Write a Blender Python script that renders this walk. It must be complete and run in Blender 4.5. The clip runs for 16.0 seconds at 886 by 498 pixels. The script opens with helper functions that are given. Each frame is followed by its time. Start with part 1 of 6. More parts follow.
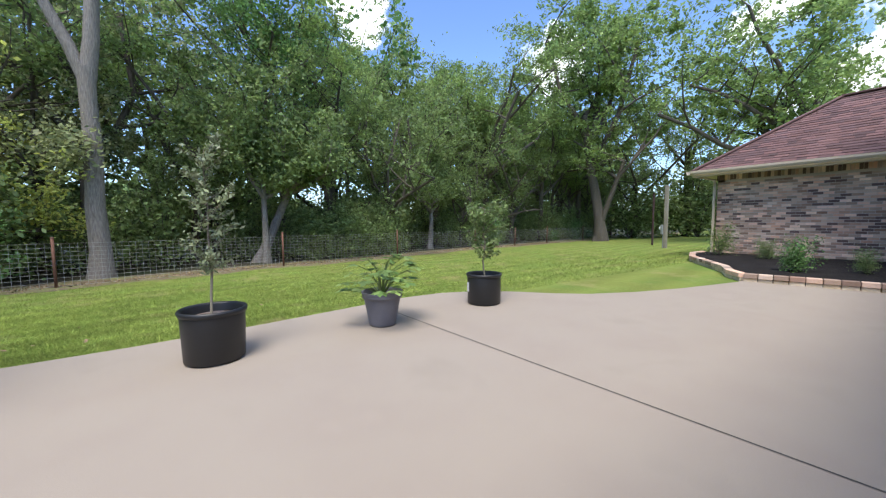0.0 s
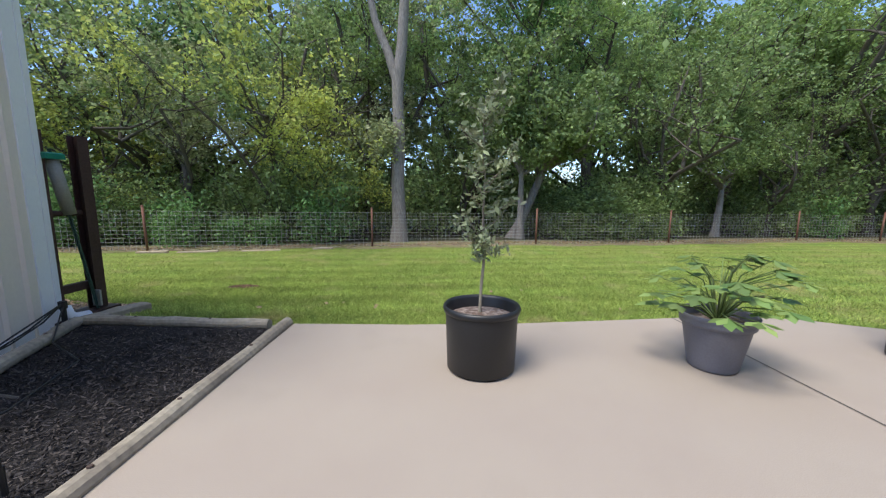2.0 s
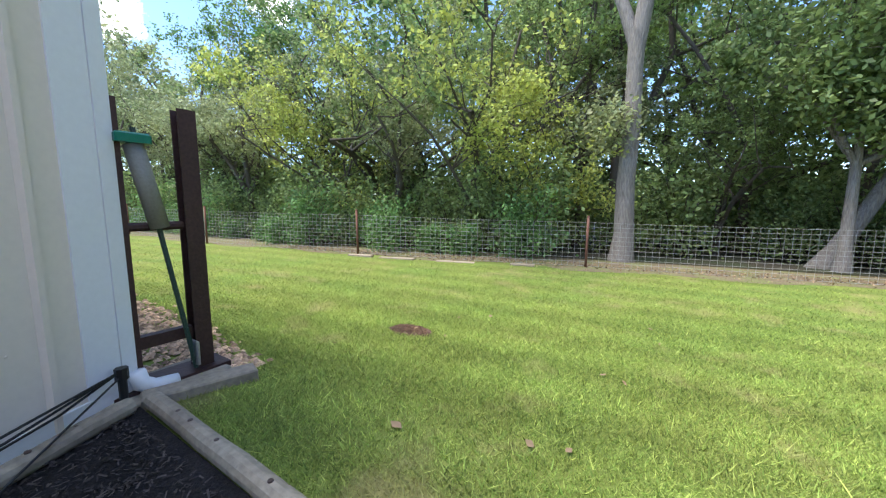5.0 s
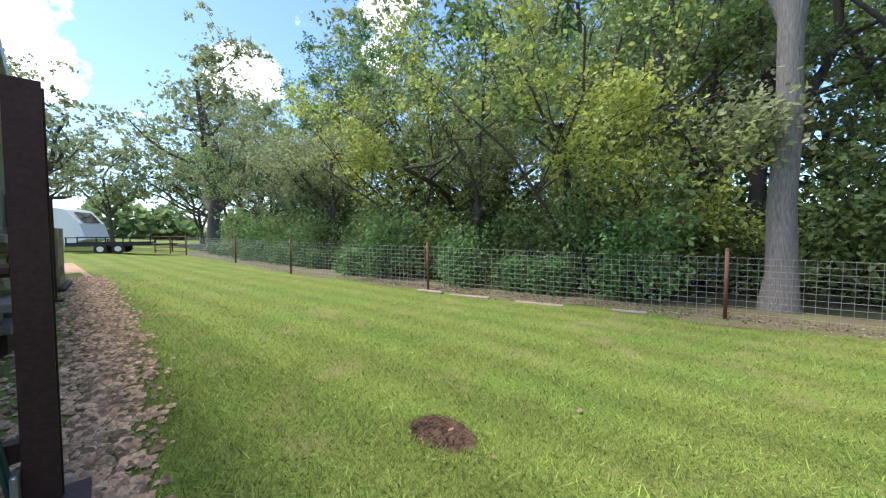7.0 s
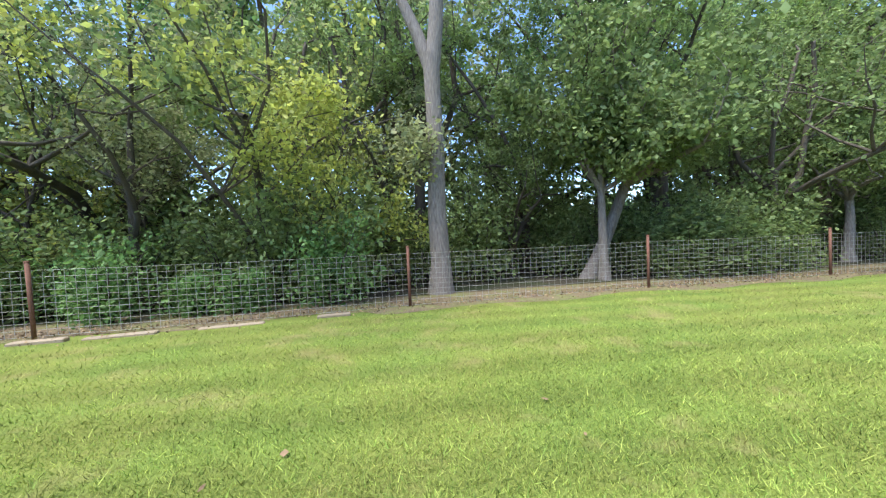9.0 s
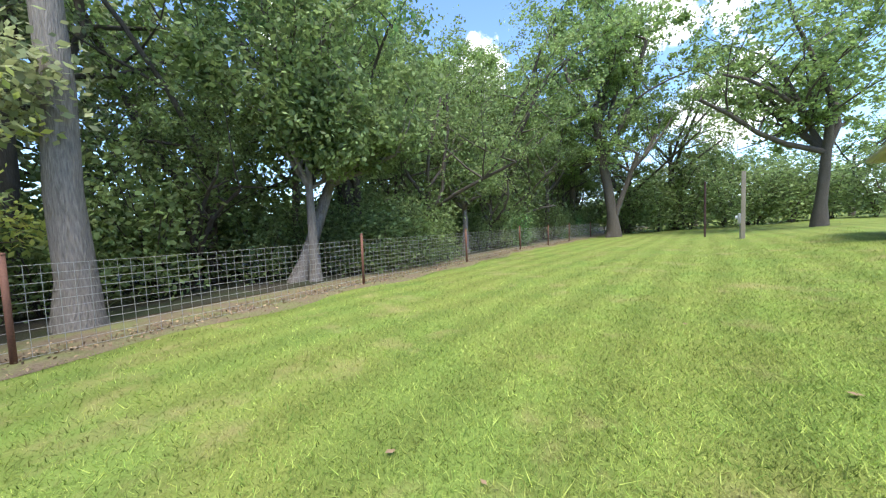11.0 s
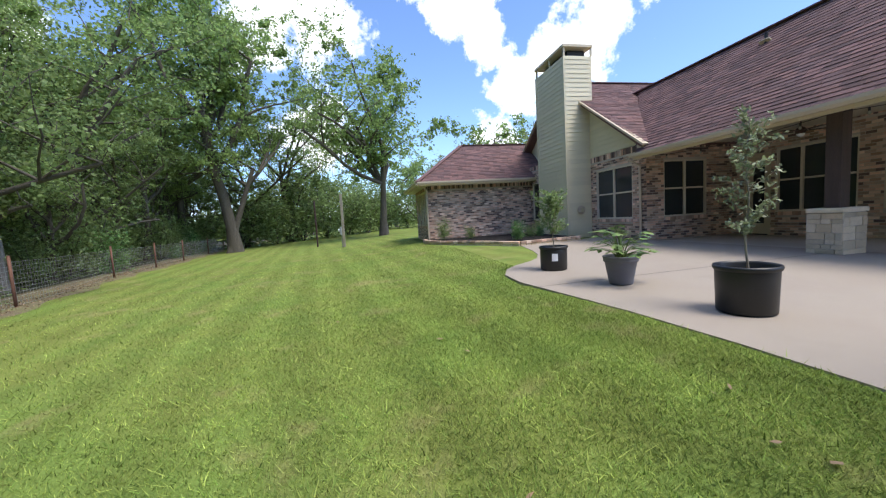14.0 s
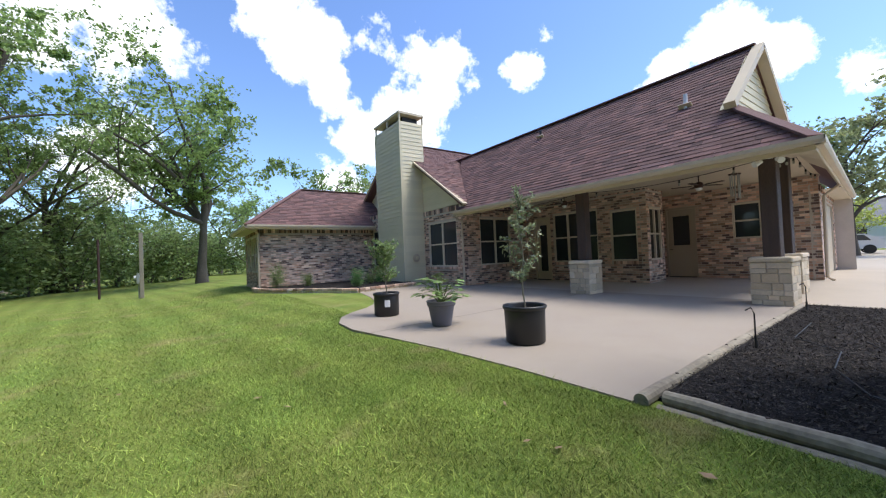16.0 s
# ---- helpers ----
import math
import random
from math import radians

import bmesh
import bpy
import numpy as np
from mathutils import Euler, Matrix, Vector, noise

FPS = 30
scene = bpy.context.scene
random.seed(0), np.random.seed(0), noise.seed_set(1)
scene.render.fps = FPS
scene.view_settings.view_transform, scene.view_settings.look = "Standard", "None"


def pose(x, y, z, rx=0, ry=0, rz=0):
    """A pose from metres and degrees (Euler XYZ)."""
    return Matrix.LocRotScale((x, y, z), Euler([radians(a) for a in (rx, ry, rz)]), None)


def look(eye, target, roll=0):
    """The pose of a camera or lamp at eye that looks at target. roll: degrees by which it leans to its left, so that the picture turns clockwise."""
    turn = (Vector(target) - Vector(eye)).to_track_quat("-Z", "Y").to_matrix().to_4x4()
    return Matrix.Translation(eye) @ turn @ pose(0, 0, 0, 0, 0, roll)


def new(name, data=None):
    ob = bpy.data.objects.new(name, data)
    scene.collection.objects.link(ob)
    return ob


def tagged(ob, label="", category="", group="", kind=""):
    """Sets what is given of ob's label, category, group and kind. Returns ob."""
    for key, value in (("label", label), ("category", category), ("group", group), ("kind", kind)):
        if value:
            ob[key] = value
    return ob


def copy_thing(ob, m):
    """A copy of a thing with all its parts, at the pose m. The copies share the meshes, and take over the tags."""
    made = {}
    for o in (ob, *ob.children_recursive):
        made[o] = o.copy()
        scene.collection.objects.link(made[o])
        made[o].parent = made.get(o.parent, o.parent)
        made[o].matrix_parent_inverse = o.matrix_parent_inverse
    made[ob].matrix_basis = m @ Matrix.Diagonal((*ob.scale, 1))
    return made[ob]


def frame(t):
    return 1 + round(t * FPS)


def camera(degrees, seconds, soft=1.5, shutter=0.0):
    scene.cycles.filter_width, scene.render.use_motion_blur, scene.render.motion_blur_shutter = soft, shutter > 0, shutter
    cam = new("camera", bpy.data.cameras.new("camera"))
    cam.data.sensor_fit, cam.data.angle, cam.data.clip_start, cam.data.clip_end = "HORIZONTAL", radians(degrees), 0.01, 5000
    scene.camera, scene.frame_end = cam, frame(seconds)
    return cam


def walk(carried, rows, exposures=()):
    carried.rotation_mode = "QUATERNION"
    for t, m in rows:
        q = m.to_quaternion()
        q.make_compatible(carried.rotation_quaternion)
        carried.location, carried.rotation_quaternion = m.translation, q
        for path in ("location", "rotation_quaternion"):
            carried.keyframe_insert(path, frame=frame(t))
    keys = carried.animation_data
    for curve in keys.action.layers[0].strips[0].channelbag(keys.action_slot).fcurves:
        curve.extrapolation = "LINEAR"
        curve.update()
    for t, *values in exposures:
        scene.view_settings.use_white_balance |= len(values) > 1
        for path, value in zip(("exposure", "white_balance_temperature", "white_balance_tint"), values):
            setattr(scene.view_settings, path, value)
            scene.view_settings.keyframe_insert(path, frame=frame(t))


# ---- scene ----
cam = camera(101.3, 16.0, soft=1.2)
PATH = [
    (0, (0.537, 0.666, 1.24), (1.664, 2.311, 1.084), -0.5),
    (0.5, (0.494, 0.959, 1.226), (1.315, 2.767, 0.988), 0.1),
    (1, (0.512, 1.249, 1.22), (0.984, 3.174, 0.95), 0.4),
    (1.5, (0.544, 1.583, 1.234), (0.709, 3.557, 0.957), 0.3),
    (2, (0.483, 1.986, 1.225), (0.391, 3.964, 0.948), 0.3),
    (2.5, (0.415, 2.338, 1.24), (0.12, 4.297, 0.96), 0.3),
    (3, (0.304, 2.704, 1.289), (-0.183, 4.622, 1.004), 0.5),
    (3.5, (0.057, 3.22, 1.2), (-0.617, 5.082, 0.927), 0.4),
    (4, (-0.085, 3.538, 1.229), (-0.889, 5.348, 0.957), 0.7),
    (4.5, (-0.288, 3.947, 1.241), (-1.238, 5.686, 0.968), 0.6),
    (5, (-0.543, 4.453, 1.229), (-1.629, 6.112, 0.972), 0.4),
    (7.4, (-1.232, 6.045, 1.212), (-2.722, 7.377, 1.128), -0.1),
    (8, (-1.358, 6.247, 1.223), (-2.666, 7.758, 1.144), -0.4),
    (8.5, (-1.386, 6.328, 1.157), (-2.178, 8.163, 1.096), -1.3),
    (9, (-1.371, 6.485, 1.054), (-1.478, 8.481, 0.987), -2.7),
    (9.5, (-1.617, 6.8, 1.057), (-1.06, 8.717, 0.942), -3.0),
    (10, (-1.768, 7.119, 1.025), (-0.866, 8.898, 0.887), -2.6),
    (12.5, (-2.12, 8.223, 0.999), (-0.203, 8.776, 0.857), -3.2),
    (13, (-2.164, 8.193, 1.055), (-0.183, 8.422, 0.896), -3.2),
    (13.5, (-2.225, 8.148, 1.085), (-0.234, 8.08, 0.919), -3.3),
    (14, (-2.278, 8.106, 1.105), (-0.32, 7.734, 0.935), -3.4),
    (14.5, (-2.34, 8.068, 1.145), (-0.443, 7.459, 0.973), -3.0),
    (15, (-2.408, 8.05, 1.157), (-0.589, 7.228, 1.03), -2.8),
    (15.5, (-2.492, 8.057, 1.157), (-0.769, 7.043, 1.11), -2.6),
    (16, (-2.575, 8.023, 1.139), (-0.942, 6.87, 1.177), -2.5),
]
walk(cam, [(t, look(eye, target, roll)) for t, eye, target, roll in PATH],
     [(0, 0.74), (1.5, 0.7), (3.5, 1.02), (5, 1.3), (7.4, 0.88), (9, 1.28), (10, 1.36), (12.5, 0.74), (14, 0.66), (16, 0.6)])

# ---- world, sun, exposure ----
SUN_EL, SUN_AZ = radians(62), radians(224)
world = bpy.data.worlds.new("sky_world")
scene.world = world
world.use_nodes = True
wt = world.node_tree
wt.nodes.clear()


def link(tree, a, b):
    tree.links.new(a, b)


def sky_world():
    n = wt.nodes
    sky = n.new("ShaderNodeTexSky")
    sky.sky_type, sky.sun_disc = "NISHITA", False
    sky.sun_elevation, sky.sun_rotation = SUN_EL, SUN_AZ
    sky.altitude, sky.air_density, sky.dust_density = 50, 1.0, 0.6
    co = n.new("ShaderNodeTexCoord")
    # fair-weather cumulus: rounded heaps about a few directions, broken up by noise, over a sparse field elsewhere
    big = n.new("ShaderNodeTexNoise"); big.inputs["Scale"].default_value = 9.0; big.inputs["Detail"].default_value = 10; big.inputs["Roughness"].default_value = 0.66
    link(wt, co.outputs["Generated"], big.inputs["Vector"])
    wide = n.new("ShaderNodeTexNoise"); wide.inputs["Scale"].default_value = 2.3; wide.inputs["Detail"].default_value = 3
    link(wt, co.outputs["Generated"], wide.inputs["Vector"])
    field = n.new("ShaderNodeMapRange"); field.clamp = False
    for k, v in enumerate((0.58, 0.78, -0.35, 0.5)):
        field.inputs[k + 1].default_value = v
    link(wt, wide.outputs["Fac"], field.inputs[0])
    heap = field.outputs[0]
    for x, y, z, deg in CUMULUS:
        d = n.new("ShaderNodeVectorMath"); d.operation = "DOT_PRODUCT"; d.inputs[1].default_value = Vector((x, y, z)).normalized()
        link(wt, co.outputs["Generated"], d.inputs[0])
        r = n.new("ShaderNodeMapRange"); r.clamp = False
        for k, v in enumerate((math.cos(radians(deg * 0.8)), 1.0, 0.0, 0.75)):
            r.inputs[k + 1].default_value = v
        link(wt, d.outputs["Value"], r.inputs[0])
        top = n.new("ShaderNodeMath"); top.operation = "SMOOTH_MAX"; top.inputs[2].default_value = 0.12
        link(wt, heap, top.inputs[0]); link(wt, r.outputs[0], top.inputs[1])
        heap = top.outputs[0]
    ragged = n.new("ShaderNodeMath"); ragged.operation = "MULTIPLY_ADD"; ragged.inputs[1].default_value = 3.4; ragged.inputs[2].default_value = -1.78
    link(wt, big.outputs["Fac"], ragged.inputs[0])
    body = n.new("ShaderNodeMath"); body.operation = "ADD"
    link(wt, heap, body.inputs[0]); link(wt, ragged.outputs[0], body.inputs[1])
    ramp = n.new("ShaderNodeValToRGB")
    ramp.color_ramp.elements[0].position, ramp.color_ramp.elements[1].position = 0.0, 0.5
    link(wt, body.outputs[0], ramp.inputs[0])
    shade = n.new("ShaderNodeValToRGB")
    shade.color_ramp.elements[0].position, shade.color_ramp.elements[1].position = 0.3, 0.95
    shade.color_ramp.elements[0].color, shade.color_ramp.elements[1].color = (8.6, 8.7, 8.9, 1), (6.0, 6.3, 6.8, 1)
    link(wt, body.outputs[0], shade.inputs[0])
    tint = n.new("ShaderNodeMix"); tint.data_type = "RGBA"; tint.blend_type = "MULTIPLY"; tint.inputs[0].default_value = 1
    tint.inputs[7].default_value = (0.86, 1.0, 1.27, 1)
    link(wt, sky.outputs[0], tint.inputs[6])
    mix = n.new("ShaderNodeMix"); mix.data_type = "RGBA"
    link(wt, ramp.outputs[0], mix.inputs[0]); link(wt, tint.outputs[2], mix.inputs[6]); link(wt, shade.outputs[0], mix.inputs[7])
    bg = n.new("ShaderNodeBackground"); bg.inputs[1].default_value = SKY_STRENGTH
    link(wt, mix.outputs[2], bg.inputs[0])
    out = n.new("ShaderNodeOutputWorld")
    link(wt, bg.outputs[0], out.inputs[0])


# direction and half width in degrees of each heap of cloud
CUMULUS = [
    (0.88, 0.17, 0.44, 9), (0.877, 0.06, 0.476, 7), (0.838, -0.232, 0.494, 7), (0.859, -0.30, 0.414, 5.5), (0.826, -0.16, 0.54, 6),
    (0.73, -0.51, 0.45, 7), (0.80, -0.48, 0.34, 8), (0.875, -0.376, 0.30, 6), (0.594, -0.68, 0.43, 4), (0.92, -0.33, 0.21, 5),
    (0.243, -0.883, 0.40, 6), (0.18, -0.917, 0.357, 4.5), (0.337, -0.86, 0.38, 3), (0.073, -0.952, 0.296, 4), (0.967, 0.116, 0.22, 8),
    (-0.947, -0.115, 0.30, 6), (-0.905, 0.242, 0.345, 6), (-0.714, 0.48, 0.51, 4.5), (-0.762, 0.495, 0.416, 4), (0.74, 0.57, 0.36, 6), (0.34, 0.81, 0.47, 5),
    # broad cloud overhead, out of view, added to whiten the blue sky light
    (0.0, -0.25, 1.0, 40)]
SKY_STRENGTH = 0.15
sky_world()
sun = new("sun", bpy.data.lights.new("sun", "SUN"))
sun.data.energy, sun.data.angle, sun.data.color = 2.7, radians(26), (1.0, 0.94, 0.85)
SUN_WAY = Vector((math.sin(SUN_AZ) * math.cos(SUN_EL), math.cos(SUN_AZ) * math.cos(SUN_EL), math.sin(SUN_EL)))
sun.matrix_world = look(SUN_WAY * 60, (0, 0, 0))


# ---- materials ----
def material(name, base, rough=0.8, metal=0.0, vary=0.25, scale=8.0, fine=60.0, bump=0.3, dist=0.01, island=0.0, objvary=0.0, tint=None, stretch=(1, 1, 1), translucent=0.0, gloss=0.5, stripes=0.0, worn=None):
    """Principled surface: base colour varied by a broad and a fine noise, by island and by object, with relief."""
    m = bpy.data.materials.new(name)
    m.use_nodes = True
    t = m.node_tree
    n = t.nodes
    p = n["Principled BSDF"]
    p.inputs["Roughness"].default_value, p.inputs["Metallic"].default_value = rough, metal
    p.inputs["Specular IOR Level"].default_value = gloss
    co = n.new("ShaderNodeTexCoord")
    mp = n.new("ShaderNodeMapping"); mp.inputs["Scale"].default_value = stretch
    t.links.new(co.outputs["Object"], mp.inputs[0])
    a = n.new("ShaderNodeTexNoise"); a.inputs["Scale"].default_value = scale / 8; a.inputs["Detail"].default_value = 6
    b = n.new("ShaderNodeTexNoise"); b.inputs["Scale"].default_value = fine; b.inputs["Detail"].default_value = 4
    for q in (a, b):
        t.links.new(mp.outputs[0], q.inputs["Vector"])
    s = n.new("ShaderNodeMath"); s.operation = "ADD"
    t.links.new(a.outputs["Fac"], s.inputs[0]); t.links.new(b.outputs["Fac"], s.inputs[1])
    src = s.outputs[0]
    value = n.new("ShaderNodeMapRange")
    value.inputs[1].default_value, value.inputs[2].default_value = 0.6, 1.4
    value.inputs[3].default_value, value.inputs[4].default_value = 1 - vary, 1 + vary
    t.links.new(src, value.inputs[0])
    out = value.outputs[0]

    def times(sock, amount, by):
        r = n.new("ShaderNodeMapRange"); r.inputs[3].default_value, r.inputs[4].default_value = 1 - amount, 1 + amount
        t.links.new(sock, r.inputs[0])
        k = n.new("ShaderNodeMath"); k.operation = "MULTIPLY"
        t.links.new(by, k.inputs[0]); t.links.new(r.outputs[0], k.inputs[1])
        return k.outputs[0]
    geo = n.new("ShaderNodeNewGeometry")
    info = n.new("ShaderNodeObjectInfo")
    if stripes:
        wv = n.new("ShaderNodeTexWave"); wv.bands_direction = "Y"; wv.inputs["Scale"].default_value = 0.33; wv.inputs["Distortion"].default_value = 1.2; wv.inputs["Detail Scale"].default_value = 0.5
        lay = n.new("ShaderNodeMapping"); lay.inputs["Rotation"].default_value = (0, 0, radians(-9))
        t.links.new(co.outputs["Object"], lay.inputs[0]); t.links.new(lay.outputs[0], wv.inputs["Vector"])
        out = times(wv.outputs["Fac"], stripes, out)
    if island:
        out = times(geo.outputs["Random Per Island"], island, out)
    if objvary:
        out = times(info.outputs["Random"], objvary, out)
    col = n.new("ShaderNodeMix"); col.data_type = "RGBA"; col.blend_type = "MULTIPLY"; col.inputs[0].default_value = 1
    if tint:
        pick = n.new("ShaderNodeMix"); pick.data_type = "RGBA"
        pick.inputs[6].default_value, pick.inputs[7].default_value = (*base, 1), (*tint, 1)
        if island or objvary:
            w = n.new("ShaderNodeTexWhiteNoise"); w.noise_dimensions = "1D"
            t.links.new(geo.outputs["Random Per Island"] if island else info.outputs["Random"], w.inputs["W"])
            t.links.new(w.outputs["Value"], pick.inputs[0])
        else:
            r = n.new("ShaderNodeMapRange"); r.inputs[1].default_value, r.inputs[2].default_value = 0.4, 0.62
            t.links.new(a.outputs["Fac"], r.inputs[0])
            t.links.new(r.outputs[0], pick.inputs[0])
        t.links.new(pick.outputs[2], col.inputs[6])
    else:
        col.inputs[6].default_value = (*base, 1)
    gray = n.new("ShaderNodeCombineColor")
    for i in range(3):
        t.links.new(out, gray.inputs[i])
    t.links.new(gray.outputs[0], col.inputs[7])
    skin = col.outputs[2]
    if worn:
        # thin straw-coloured places and lusher dark ones, metre-wide
        for seed, colour, lo, hi, most in ((3.7, worn, 0.55, 0.72, 0.7), (17.2, (base[0] * 0.42, base[1] * 0.62, base[2] * 0.45), 0.55, 0.72, 0.4)):
            sh = n.new("ShaderNodeMapping"); sh.inputs["Location"].default_value = (seed, seed * 2, 0)
            t.links.new(co.outputs["Object"], sh.inputs[0])
            ps = n.new("ShaderNodeTexNoise"); ps.inputs["Scale"].default_value = 1.1; ps.inputs["Detail"].default_value = 7; ps.inputs["Roughness"].default_value = 0.62
            t.links.new(sh.outputs[0], ps.inputs["Vector"])
            pr = n.new("ShaderNodeMapRange")
            for k, v in enumerate((lo, hi, 0.0, most)):
                pr.inputs[k + 1].default_value = v
            t.links.new(ps.outputs["Fac"], pr.inputs[0])
            pm = n.new("ShaderNodeMix"); pm.data_type = "RGBA"; pm.inputs[7].default_value = (*colour, 1)
            t.links.new(pr.outputs[0], pm.inputs[0]); t.links.new(skin, pm.inputs[6])
            skin = pm.outputs[2]
    t.links.new(skin, p.inputs["Base Color"])
    if bump:
        bp = n.new("ShaderNodeBump"); bp.inputs["Strength"].default_value, bp.inputs["Distance"].default_value = bump, dist
        t.links.new(b.outputs["Fac"], bp.inputs["Height"]); t.links.new(bp.outputs[0], p.inputs["Normal"])
    if translucent:
        tr = n.new("ShaderNodeBsdfTranslucent")
        t.links.new(skin, tr.inputs[0])
        mx = n.new("ShaderNodeMixShader"); mx.inputs[0].default_value = translucent
        t.links.new(p.outputs[0], mx.inputs[1]); t.links.new(tr.outputs[0], mx.inputs[2])
        t.links.new(mx.outputs[0], n["Material Output"].inputs[0])
    return m


